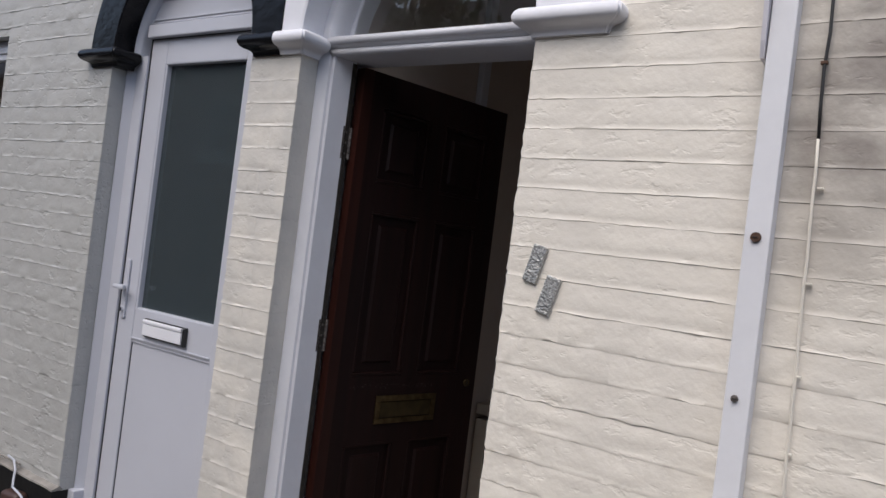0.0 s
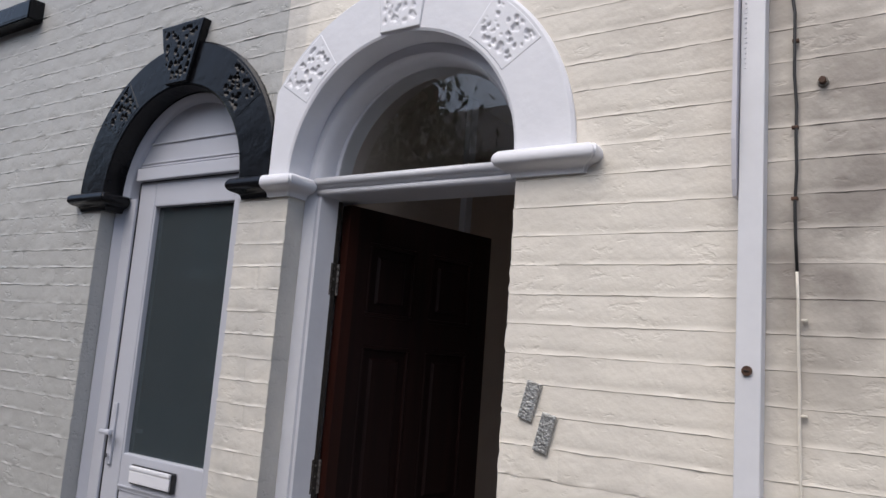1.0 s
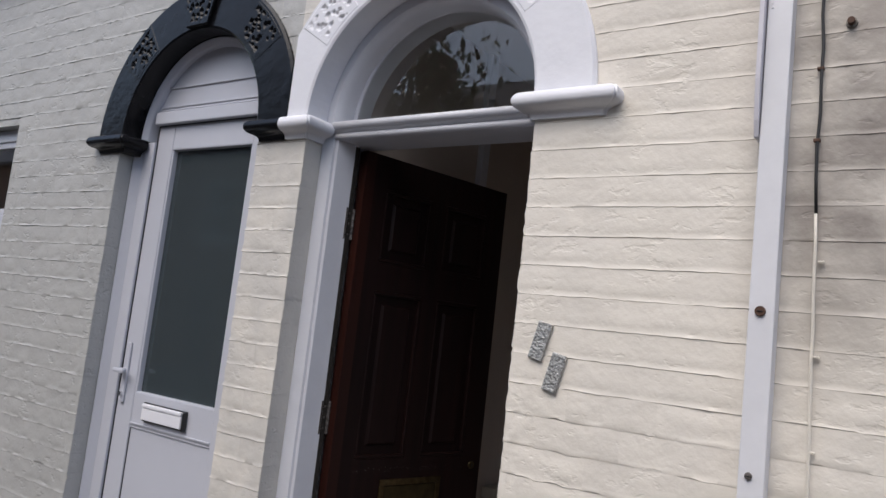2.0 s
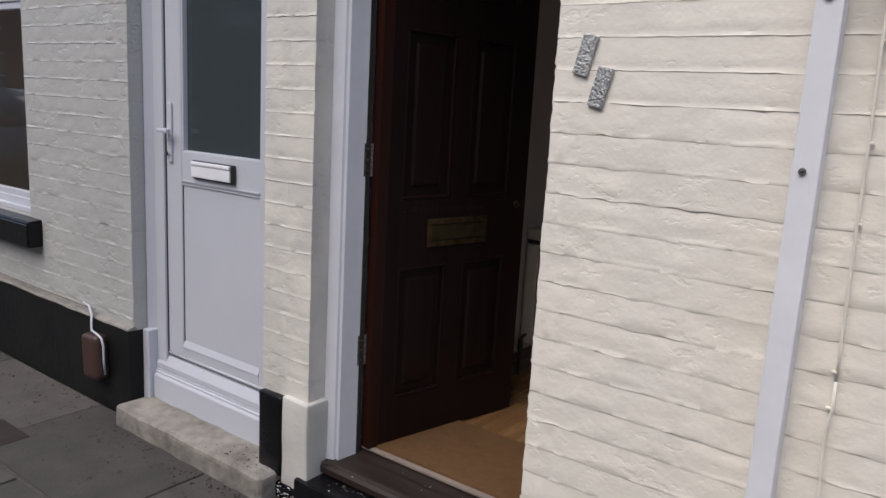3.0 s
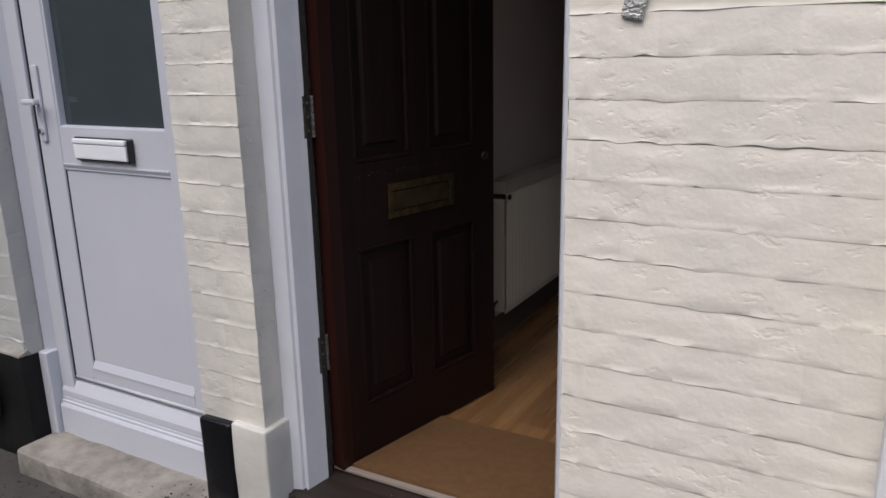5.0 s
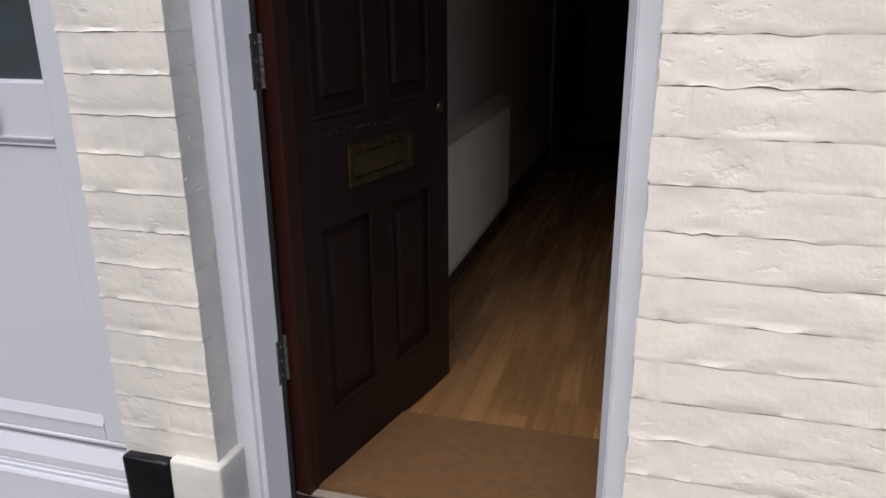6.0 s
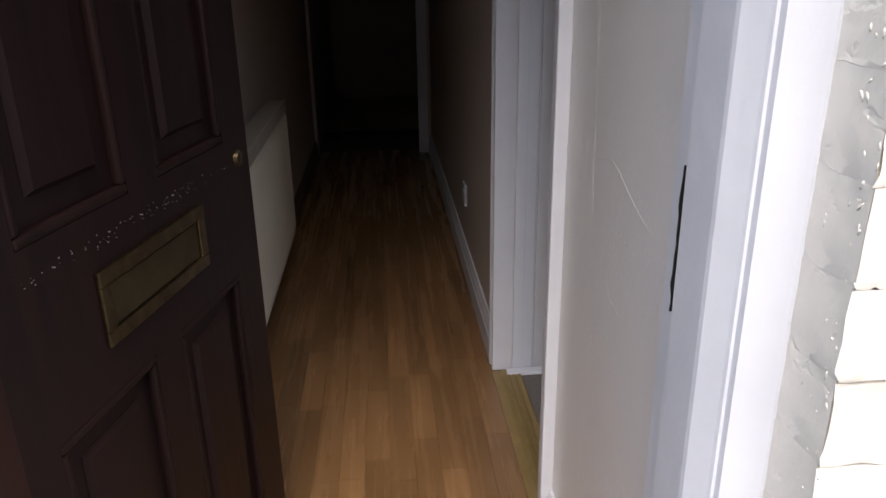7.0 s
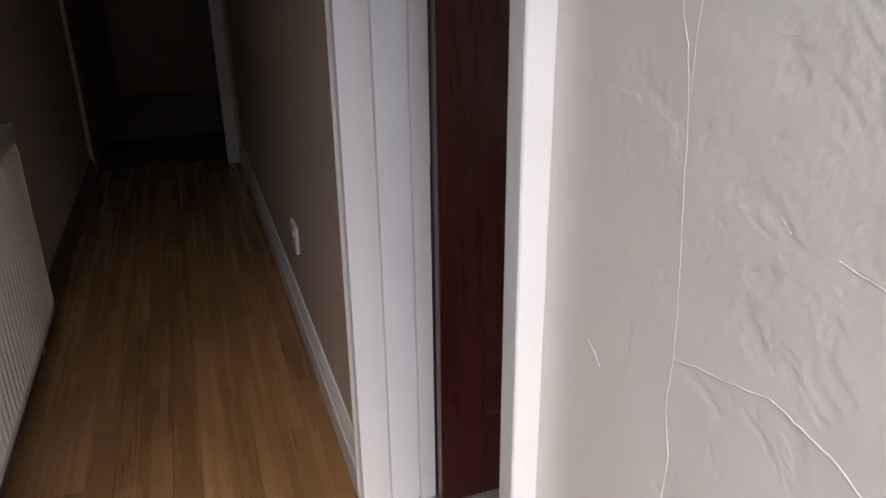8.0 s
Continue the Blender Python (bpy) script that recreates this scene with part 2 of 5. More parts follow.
# blotchy tint of a wall colour that sets in over a range of x and z
def add_blotchy_tint(m, x0, x1, z0, z1, colour, amount):
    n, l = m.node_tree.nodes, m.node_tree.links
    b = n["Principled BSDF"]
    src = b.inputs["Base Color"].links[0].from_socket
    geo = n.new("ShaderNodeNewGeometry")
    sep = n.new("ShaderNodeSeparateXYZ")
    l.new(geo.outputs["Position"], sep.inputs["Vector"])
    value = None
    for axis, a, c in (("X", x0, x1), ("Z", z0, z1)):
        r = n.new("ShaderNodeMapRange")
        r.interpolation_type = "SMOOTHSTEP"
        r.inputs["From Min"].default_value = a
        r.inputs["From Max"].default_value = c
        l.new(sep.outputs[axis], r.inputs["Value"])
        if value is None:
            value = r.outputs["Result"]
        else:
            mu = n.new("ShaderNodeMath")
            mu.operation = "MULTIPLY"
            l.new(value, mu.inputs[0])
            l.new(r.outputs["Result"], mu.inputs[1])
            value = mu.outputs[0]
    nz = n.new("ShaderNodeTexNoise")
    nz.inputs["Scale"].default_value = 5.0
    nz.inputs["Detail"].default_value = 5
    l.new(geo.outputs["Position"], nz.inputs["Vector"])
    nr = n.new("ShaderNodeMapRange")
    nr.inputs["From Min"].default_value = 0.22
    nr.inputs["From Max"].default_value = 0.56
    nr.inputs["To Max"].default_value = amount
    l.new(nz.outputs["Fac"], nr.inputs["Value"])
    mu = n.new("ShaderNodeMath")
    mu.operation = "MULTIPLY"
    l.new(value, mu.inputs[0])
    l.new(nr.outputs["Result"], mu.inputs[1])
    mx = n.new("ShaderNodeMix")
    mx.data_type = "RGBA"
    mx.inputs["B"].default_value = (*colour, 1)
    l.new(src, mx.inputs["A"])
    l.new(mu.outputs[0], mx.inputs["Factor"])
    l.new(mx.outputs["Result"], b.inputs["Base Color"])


# rain grime on the cream wall beside the casing, running down from the gutter
add_blotchy_tint(CREAM, 0.50, 0.70, 1.15, 1.75, (0.27, 0.24, 0.212), 0.98)
# the pier and its reveal take a darker, greyer tint
add_blotchy_tint(CREAM, -0.835, -0.86, -0.5, -0.4, (0.58, 0.555, 0.51), 0.9)

# the cream wall turns darker and browner towards the top
add_blotchy_tint(CREAM, -0.3, 0.5, 1.75, 2.45, (0.46, 0.41, 0.35), 0.55)


# the upper plaster was left stippled, the rest trowelled smooth
def add_stipple(m):
    n, l = m.node_tree.nodes, m.node_tree.links
    b = n["Principled BSDF"]
    geo = n.new("ShaderNodeNewGeometry")
    sep = n.new("ShaderNodeSeparateXYZ")
    l.new(geo.outputs["Position"], sep.inputs["Vector"])
    zr = n.new("ShaderNodeMapRange")
    zr.interpolation_type = "SMOOTHSTEP"
    zr.inputs["From Min"].default_value = 0.98
    zr.inputs["From Max"].default_value = 1.14
    l.new(sep.outputs["Z"], zr.inputs["Value"])
    yr = n.new("ShaderNodeMapRange")
    yr.interpolation_type = "SMOOTHSTEP"
    yr.inputs["From Min"].default_value = 0.60
    yr.inputs["From Max"].default_value = 0.50
    l.new(sep.outputs["Y"], yr.inputs["Value"])
    mu = n.new("ShaderNodeMath")
    mu.operation = "MULTIPLY"
    l.new(zr.outputs["Result"], mu.inputs[0])
    l.new(yr.outputs["Result"], mu.inputs[1])
    nz = n.new("ShaderNodeTexNoise")
    nz.inputs["Scale"].default_value = 150
    nz.inputs["Detail"].default_value = 3
    l.new(geo.outputs["Position"], nz.inputs["Vector"])
    hm = n.new("ShaderNodeMath")
    hm.operation = "MULTIPLY"
    l.new(nz.outputs["Fac"], hm.inputs[0])
    l.new(mu.outputs[0], hm.inputs[1])
    bp = n.new("ShaderNodeBump")
    bp.inputs["Strength"].default_value = 0.6
    bp.inputs["Distance"].default_value = 0.002
    l.new(hm.outputs[0], bp.inputs["Height"])
    l.new(b.inputs["Normal"].links[0].from_socket, bp.inputs["Normal"])
    l.new(bp.outputs["Normal"], b.inputs["Normal"])


add_stipple(PLASTER)


# ---- mesh helpers ----
def box(bm, x0, x1, y0, y1, z0, z1, bevel=0.0, seg=2):
    m = Matrix.Translation(((x0 + x1) / 2, (y0 + y1) / 2, (z0 + z1) / 2)) @ Matrix.Diagonal((abs(x1 - x0), abs(y1 - y0), abs(z1 - z0), 1))
    vs = bmesh.ops.create_cube(bm, size=1.0, matrix=m)["verts"]
    if bevel:
        es = list({e for v in vs for e in v.link_edges})
        bmesh.ops.bevel(bm, geom=es, offset=bevel, segments=seg, affect="EDGES", profile=0.6)
    return bm


def prism(bm, pts, plane, lo, hi):
    """A closed outline pushed along the third axis."""
    def place(a, b, c):
        return {"xy": (a, b, c), "xz": (a, c, b), "yz": (c, a, b)}[plane]
    f0 = [bm.verts.new(place(a, b, lo)) for a, b in pts]
    f1 = [bm.verts.new(place(a, b, hi)) for a, b in pts]
    n = len(pts)
    faces = [bm.faces.new(f0), bm.faces.new(list(reversed(f1)))]
    for i in range(n):
        faces.append(bm.faces.new((f0[i], f1[i], f1[(i + 1) % n], f0[(i + 1) % n])))
    bmesh.ops.recalc_face_normals(bm, faces=faces)
    return bm


def arc_sweep(bm, cx, cz, prof, a0, a1, n, clip=None, clip_hi=None):
    """A closed outline of (radius, y) swept round a centre in the plane of the front wall; angles in degrees, 90 is up."""
    rings = []
    for i in range(n + 1):
        a = radians(a0 + (a1 - a0) * i / n)
        ring = []
        for r, y in prof:
            x, z = cx + r * math.cos(a), cz + r * math.sin(a)
            if clip is not None:
                x = max(x, clip)
            if clip_hi is not None:
                x = min(x, clip_hi)
            ring.append(bm.verts.new((x, y, z)))
        rings.append(ring)
    k = len(prof)
    faces = []
    for p, q in zip(rings, rings[1:]):
        for j in range(k):
            faces.append(bm.faces.new((p[j], p[(j + 1) % k], q[(j + 1) % k], q[j])))
    faces.append(bm.faces.new(rings[0]))
    faces.append(bm.faces.new(list(reversed(rings[-1]))))
    bmesh.ops.recalc_face_normals(bm, faces=faces)
    return bm


def tube(bm, pts, r, sides=8):
    """A round cable or rod through the points."""
    pts = [Vector(p) for p in pts]
    rings = []
    for i, p in enumerate(pts):
        d = (pts[min(i + 1, len(pts) - 1)] - pts[max(i - 1, 0)]).normalized()
        u = d.cross(Vector((0.3, 1, 0.2))).normalized()
        v = d.cross(u)
        rings.append([bm.verts.new(p + r * (math.cos(2 * math.pi * k / sides) * u + math.sin(2 * math.pi * k / sides) * v)) for k in range(sides)])
    faces = []
    for a, b in zip(rings, rings[1:]):
        for k in range(sides):
            faces.append(bm.faces.new((a[k], a[(k + 1) % sides], b[(k + 1) % sides], b[k])))
    faces += [bm.faces.new(rings[0]), bm.faces.new(list(reversed(rings[-1])))]
    bmesh.ops.recalc_face_normals(bm, faces=faces)
    return bm


def disc(bm, p, r, depth, axis="y", sides=16):
    """A short cylinder centred on p."""
    rot = {"y": Matrix.Rotation(radians(90), 4, "X"), "x": Matrix.Rotation(radians(90), 4, "Y"), "z": Matrix.Identity(4)}[axis]
    bmesh.ops.create_cone(bm, cap_ends=True, segments=sides, radius1=r, radius2=r * 0.9, depth=depth, matrix=Matrix.Translation(p) @ rot)
    return bm


def roughen(bm, amount, scale=9.0, seed=0.0):
    """Small unevenness of hand-made edges."""
    for v in bm.verts:
        v.co += noise.noise_vector(v.co * scale + Vector((seed, seed * 1.7, 0))) * amount
    return bm


def mesh_of(name, bm, material, smooth=False):
    me = bpy.data.meshes.new(name)
    bm.to_mesh(me)
    bm.free()
    me.materials.append(material)
    if smooth:
        me.polygons.foreach_set("use_smooth", [True] * len(me.polygons))
    return me


def thing(name, label, category, at=(0, 0, 0), rz=0.0, group="", kind=""):
    ob = new(name)
    ob.empty_display_size = 0.1
    ob.matrix_basis = pose(*at, 0, 0, rz)
    return tagged(ob, label, category, group, kind)


def part(name, bm, material, parent, label="", smooth=False, world=True, kind=""):
    """One mesh under a thing or a part. world: its points are in world places, else in the thing's own."""
    root = parent
    while root.parent:
        root = root.parent
    if world and root.matrix_basis != Matrix.Identity(4):
        bm.transform(root.matrix_basis.inverted())
    ob = new(name, mesh_of(name, bm, material, smooth))
    ob.parent = parent
    return tagged(ob, label, kind=kind)


def solo(name, bm, material, label, category, smooth=False, kind="", group=""):
    return tagged(new(name, mesh_of(name, bm, material, smooth)), label, category, group, kind)


B = bmesh.new

# ---- plan ----
GROUND = -0.175          # pavement
SPRING = 2.025             # springing line of both arches
X_SPLIT = -0.945         # joint between the two houses
R0, R1 = -0.856, 0.0     # brick opening of the cream house
L0, L1 = -1.907, -1.092  # brick opening of the pale house
RC, RR = (R0 + R1) / 2, (R1 - R0) / 2
LC, LR = (L0 + L1) / 2, (L1 - L0) / 2
WIN_X, WIN_Z0, WIN_Z1 = -2.83, 0.60, 2.14
DEPTH = 0.235            # front wall
HALL_L, HALL_R = -0.80, -0.012
FW0, FW1, FZ0, FZ1 = 1.04, 3.20, 0.50, 2.40   # street window of the front room
ROOM_X = 0.134           # far face of the wall between hall and front room
LX = -1.936              # brick edge beside the white door
HALL_END = 4.55
CEIL = 2.62


def arc_pts(cx, cz, r, a0, a1, n):
    return [(cx + r * math.cos(radians(a0 + (a1 - a0) * i / n)), cz + r * math.sin(radians(a0 + (a1 - a0) * i / n))) for i in range(n + 1)]


# ---- front walls ----
TOP = 4.6
bm = B()
prism(bm, [(L1, GROUND), (R0, GROUND), *arc_pts(RC, SPRING, RR, 180, 0, 28), (R1, GROUND), (FW0, GROUND), (FW0, TOP), (X_SPLIT, TOP), (X_SPLIT, SPRING - 0.03), (L1, SPRING - 0.03)], "xz", 0.004, DEPTH)
box(bm, FW0, FW1, 0.004, DEPTH, GROUND, FZ0)
box(bm, FW0, FW1, 0.004, DEPTH, FZ1, TOP)
box(bm, FW1, 4.20, 0.004, DEPTH, GROUND, TOP)
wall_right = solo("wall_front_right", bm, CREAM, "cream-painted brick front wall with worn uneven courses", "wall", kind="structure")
bm = B()
prism(bm, [(WIN_X, GROUND), (LX, GROUND), (LX, 1.985), (L0, 1.985), *arc_pts(LC, SPRING, LR, 180, 0, 28), (L1, SPRING - 0.03), (X_SPLIT, SPRING - 0.03), (X_SPLIT, TOP), (WIN_X, TOP)], "xz", 0.004, DEPTH)
box(bm, -4.05, WIN_X, 0.004, DEPTH, GROUND, WIN_Z0)
box(bm, -4.05, WIN_X, 0.004, DEPTH, WIN_Z1, 2.98)
box(bm, -7.0, -4.05, 0.004, DEPTH, GROUND, TOP)
box(bm, -4.05, WIN_X, 0.004, DEPTH, 2.98, TOP)
wall_left = solo("wall_front_left", bm, PALE, "pale grey-cream painted brick front wall of the next house", "wall", kind="structure")

# ---- ground ----
bm = B()
box(bm, -60, 60, -60, 60, -0.34, -0.30)
solo("ground", bm, ASPHALT, "grey asphalt street surface", "ground", kind="structure")
bm = B()
box(bm, -30, 30, -2.15, 0.10, -0.30, GROUND - 0.006)
pavement = solo("pavement", bm, JOINT, "grey slab pavement with dirty open joints", "pavement", kind="structure")

# ---- hall shell ----
bm = B()
box(bm, HALL_L - 0.12, 3.6, 0.20, 5.4, -0.12, -0.012)
floor = solo("floor", bm, JOINT, "oak laminate hall floor of narrow planks", "floor", kind="structure")
bm = B()
box(bm, HALL_L - 0.2, HALL_R + 0.2, DEPTH, 5.6, CEIL, CEIL + 0.12)
solo("ceiling", bm, CEILING, "white painted hall ceiling", "ceiling", kind="structure")
bm = B()
box(bm, HALL_L - 0.12, HALL_L, DEPTH, 7.2, -0.012, CEIL)
solo("wall_hall_west", bm, MAGNOLIA, "taupe painted hall wall", "wall", kind="structure")

DOOR_A, DOOR_B = 0.848, 1.56    # inner doorway between its linings
bm = B()
box(bm, HALL_R, ROOM_X, DEPTH, 0.831, -0.012, CEIL)
solo("wall_hall_east_near", bm, PLASTER, "taupe glossy plaster wall with filled cracks", "wall", kind="structure")
bm = B()
box(bm, HALL_R, ROOM_X, DOOR_B + 0.018, HALL_END + 0.1, -0.012, CEIL)
box(bm, HALL_R, ROOM_X, 0.831, DOOR_B + 0.018, 2.06, CEIL)
solo("wall_hall_east_far", bm, MAGNOLIA, "taupe painted hall wall beyond the inner doorway", "wall", kind="structure")
bm = B()
box(bm, HALL_L, HALL_R - 0.055, HALL_END, HALL_END + 0.1, 2.05, CEIL)
box(bm, HALL_L, HALL_L + 0.02, HALL_END, HALL_END + 0.1, -0.012, 2.05)
box(bm, HALL_R - 0.055, HALL_R, HALL_END, HALL_END + 0.1, -0.012, CEIL)
solo("wall_hall_end", bm, MAGNOLIA, "dim taupe wall round the open end of the hall", "wall", kind="structure")
bm = B()
box(bm, -2.2, 1.4, 7.1, 7.2, -0.1, CEIL)
box(bm, -2.3, -2.2, HALL_END + 0.1, 7.2, -0.1, CEIL)
box(bm, 1.4, 1.5, HALL_END + 0.1, 7.2, -0.1, CEIL)
box(bm, -2.3, 1.5, HALL_END + 0.1, 7.2, CEIL, CEIL + 0.1)
box(bm, -2.3, 1.5, HALL_END + 0.1, 7.2, -0.12, -0.013)
box(bm, HALL_R, 1.5, HALL_END, HALL_END + 0.1, -0.1, CEIL)
box(bm, -2.3, HALL_L, HALL_END, HALL_END + 0.1, -0.1, CEIL)
solo("wall_back_room", bm, MAGNOLIA, "unlit plain back room walls", "wall", kind="structure")

# ---- front room beside the hall, lit by its street window ----
bm = B()
box(bm, 3.5, 3.6, DEPTH, 4.2, -0.012, CEIL)
box(bm, ROOM_X, 3.6, 4.1, 4.2, -0.012, CEIL)
box(bm, ROOM_X, 3.6, DEPTH, 4.2, CEIL, CEIL + 0.1)
solo("wall_front_room", bm, CEILING, "plain white front room walls", "wall", kind="structure")
bm = B()
box(bm, 0.03, 3.5, DOOR_A - 0.6, 4.1, -0.012, 0.002)
solo("carpet", bm, CARPET, "grey-beige flecked carpet in the front room", "carpet", kind="structure")
# the pale house inside: a plain dim lobby behind its glazed door and window
bm = B()
box(bm, -4.2, HALL_L - 0.12, 2.4, 2.5, -0.1, CEIL)
box(bm, -4.3, -4.2, DEPTH, 2.5, -0.1, CEIL)
box(bm, -4.2, HALL_L - 0.12, DEPTH, 2.5, CEIL, CEIL + 0.1)
box(bm, -4.2, HALL_L - 0.12, DEPTH, 2.5, -0.12, -0.1)
box(bm, -2.2, -2.1, DEPTH, 2.4, -0.1, CEIL)
solo("wall_lobby", bm, MAGNOLIA, "dim plain lobby walls of the next house", "wall", kind="structure")

# ---- arches and imposts ----
def carved(where, y, seed, n=50):
    """A pitted carved field: where(u, v) gives x and z; small hollows are cut into it, and its rim is flush."""
    bm = B()
    rows = []
    for i in range(n + 1):
        row = []
        for j in range(n + 1):
            u, v = i / n, j / n
            x, z = where(u, v)
            d = noise.voronoi(Vector((x * 44, seed * 3.7, z * 44)))[0]
            deep = 1.0 - max(0.0, min(1.0, (d[0] + 0.16 * noise.noise(Vector((x * 110, seed, z * 110))) - 0.33) / 0.13))
            rim = max(0.0, min(1.0, 16 * min(u, 1 - u, v, 1 - v) - 0.9))
            row.append(bm.verts.new((x, y + 0.0075 * deep * rim, z)))
        rows.append(row)
    for a, b in zip(rows, rows[1:]):
        for k in range(n):
            bm.faces.new((a[k], b[k], b[k + 1], a[k + 1]))
    rim_edges = [e for e in bm.edges if e.is_boundary]
    skirt = bmesh.ops.extrude_edge_only(bm, edges=rim_edges)
    for g in skirt["geom"]:
        if isinstance(g, bmesh.types.BMVert):
            g.co.y += 0.010
    bmesh.ops.recalc_face_normals(bm, faces=bm.faces[:])
    if sum(f.normal.y for f in bm.faces) > 0:
        bmesh.ops.reverse_faces(bm, faces=bm.faces[:])
    return bm


def door_arch(name, label, c, r0, r1, y_out, material, key_w0, key_w1, key_top, key_out, clip=None, clip_hi=None):
    t = thing(name, label, "arch", (c, 0, SPRING))
    high = [(r0 - 0.004, y_out + 0.004), (r0 + 0.004, y_out), (r1 - 0.008, y_out), (r1, y_out + 0.008), (r1, 0.02), (r0 - 0.004, 0.10)]
    low = high[:2] + [(r0 + 0.014, y_out), (r0 + 0.015, y_out + 0.009), (r1 - 0.017, y_out + 0.009), (r1 - 0.016, y_out)] + high[2:]
    FIELDS = ((33, 55), (125, 147))
    bm = B()
    for prof, a, b, n in ((high, 0, 33, 10), (low, 33, 55, 8), (high, 55, 125, 20), (low, 125, 147, 8), (high, 147, 180, 10)):
        arc_sweep(bm, c, SPRING, prof, a, b, n, clip, clip_hi)
    ring = part("ring", bm, material, t)
    z0 = SPRING + r0 + 0.002
    bm = prism(B(), [(c - key_w0, z0), (c + key_w0, z0), (c + key_w1, key_top), (c - key_w1, key_top)], "xz", y_out - key_out + 0.009, 0.02)
    key = part("keystone", bm, material, t)

    def on_key(u, v):
        return c + (key_w0 + (key_w1 - key_w0) * v) * (2 * u - 1), z0 + v * (key_top - z0)

    part("carving", carved(on_key, y_out - key_out, len(name)), material, key, smooth=True)
    for i, (a, b) in enumerate(FIELDS):
        def on_ring(u, v):
            rr, q = r0 + 0.0145 + (r1 - r0 - 0.031) * v, radians(a + (b - a) * u)
            return c + rr * math.cos(q), SPRING + rr * math.sin(q)

        part("carving", carved(on_ring, y_out, i + 3), material, ring, smooth=True)
    return t


white_arch = door_arch("door_arch", "white-painted stone door arch with carved pitted blocks", RC, RR, 0.60, -0.017, WHITE_STONE, 0.075, 0.105, 2.74, 0.006, X_SPLIT + 0.003)
black_arch = door_arch("door_arch", "black gloss painted stone door arch with carved keystone", LC, LR, 0.58, -0.018, BLACK_STONE, 0.062, 0.128, 2.68, 0.016, None, X_SPLIT - 0.002)


IMPOST = [(-0.03, 0.0), (0.011, 0.0), (0.013, 0.009), (0.018, 0.016), (0.027, 0.021), (0.038, 0.024), (0.047, 0.029), (0.053, 0.038), (0.054, 0.048), (0.051, 0.059), (0.044, 0.067), (0.034, 0.071), (-0.03, 0.071)]


def impost(path, material, label, z0=1.956):
    """A moulded block under the arch end: one outline carried round the corners of a path in plan, with mitres."""
    pts = [Vector(p) for p in path]
    t = thing("impost", label, "impost", (*pts[len(pts) // 2], z0))
    bm = B()
    rings = []
    for i, p in enumerate(pts):
        dirs = [(b - a).normalized() for a, b in zip(pts, pts[1:])]
        na, nb = [Vector((d.y, -d.x)) for d in (dirs[max(i - 1, 0)], dirs[min(i, len(dirs) - 1)])]
        m = (na + nb) / (1 + na.dot(nb))
        rings.append([bm.verts.new((p.x + m.x * d, p.y + m.y * d, z0 + z)) for d, z in IMPOST])
    k = len(IMPOST)
    faces = [bm.faces.new((p[j], p[(j + 1) % k], q[(j + 1) % k], q[j])) for p, q in zip(rings, rings[1:]) for j in range(k)]
    faces += [bm.faces.new(rings[0]), bm.faces.new(list(reversed(rings[-1])))]
    bmesh.ops.recalc_face_normals(bm, faces=faces)
    mitre = list({e for ring in rings[1:-1] for e in bm.edges if e.verts[0] in ring and e.verts[1] in ring})
    bmesh.ops.bevel(bm, geom=mitre, offset=0.006, segments=3, affect="EDGES")
    ob = part("moulding", bm, material, t, smooth=True)
    ob.data.set_sharp_from_angle(angle=radians(50))
    return t


impost([(R1, 0.09), (R1, 0), (0.192, 0), (0.192, 0.03)], WHITE_STONE, "white-painted moulded stone impost under the arch end")
impost([(X_SPLIT, 0), (R0, 0), (R0, 0.074)], WHITE_STONE, "white-painted half of the moulded impost on the brick pier")
impost([(-1.070, 0.04), (-1.070, 0), (X_SPLIT - 0.002, 0)], BLACK_STONE, "black gloss half of the moulded impost on the brick pier")
impost([(-2.06, 0.03), (-2.06, 0), (L0, 0), (L0, 0.074)], BLACK_STONE, "black gloss moulded stone impost beside the white door")

# ---- door frame of the cream house ----
FX0, FX1 = -0.79, -0.055    # inner faces of the frame
surround = thing("door_frame", "white gloss painted timber door frame with moulded edge and chips", "door frame", (RC, 0.1, -0.03))
JAMB = [(R0, 0.080), (R0 + 0.006, 0.076), (R0 + 0.044, 0.088), (R0 + 0.047, 0.097), (R0 + 0.051, 0.099), (R0 + 0.055, 0.092), (R0 + 0.060, 0.096), (-0.783, 0.148), (-0.778, 0.164), (-0.778, 0.186), (FX0 - 0.014, 0.188), (FX0 - 0.014, 0.245), (R0, 0.245)]
part("jamb", prism(B(), JAMB, "xy", -0.03, SPRING), GLOSS, surround)
# flaked edge; the strip also paints in the shade of the hinge gap
flaked = box(B(), -0.7795, -0.7770, 0.165, 0.186, -0.02, 1.97)
bmesh.ops.subdivide_edges(flaked, edges=[e for e in flaked.edges if e.calc_length() > 0.5], cuts=70)
part("flaked_edge_and_gap_shade", roughen(flaked, 0.0012, 28, 6), DIRT_AND_GAP, surround, "dark flaked bare edge, widened to paint in the shade of the hinge gap")
JAMB_R = [(R1, 0.070), (R1 - 0.003, 0.070), (-0.0365, 0.081), (-0.0380, 0.088), (-0.0405, 0.089), (-0.042, 0.093), (-0.050, 0.110), (-0.054, 0.118), (FX1, 0.124), (FX1, 0.186), (FX1 + 0.014, 0.188), (FX1 + 0.014, 0.245), (R1, 0.245)]
part("jamb", prism(B(), JAMB_R, "xy", -0.03, SPRING), GLOSS, surround)
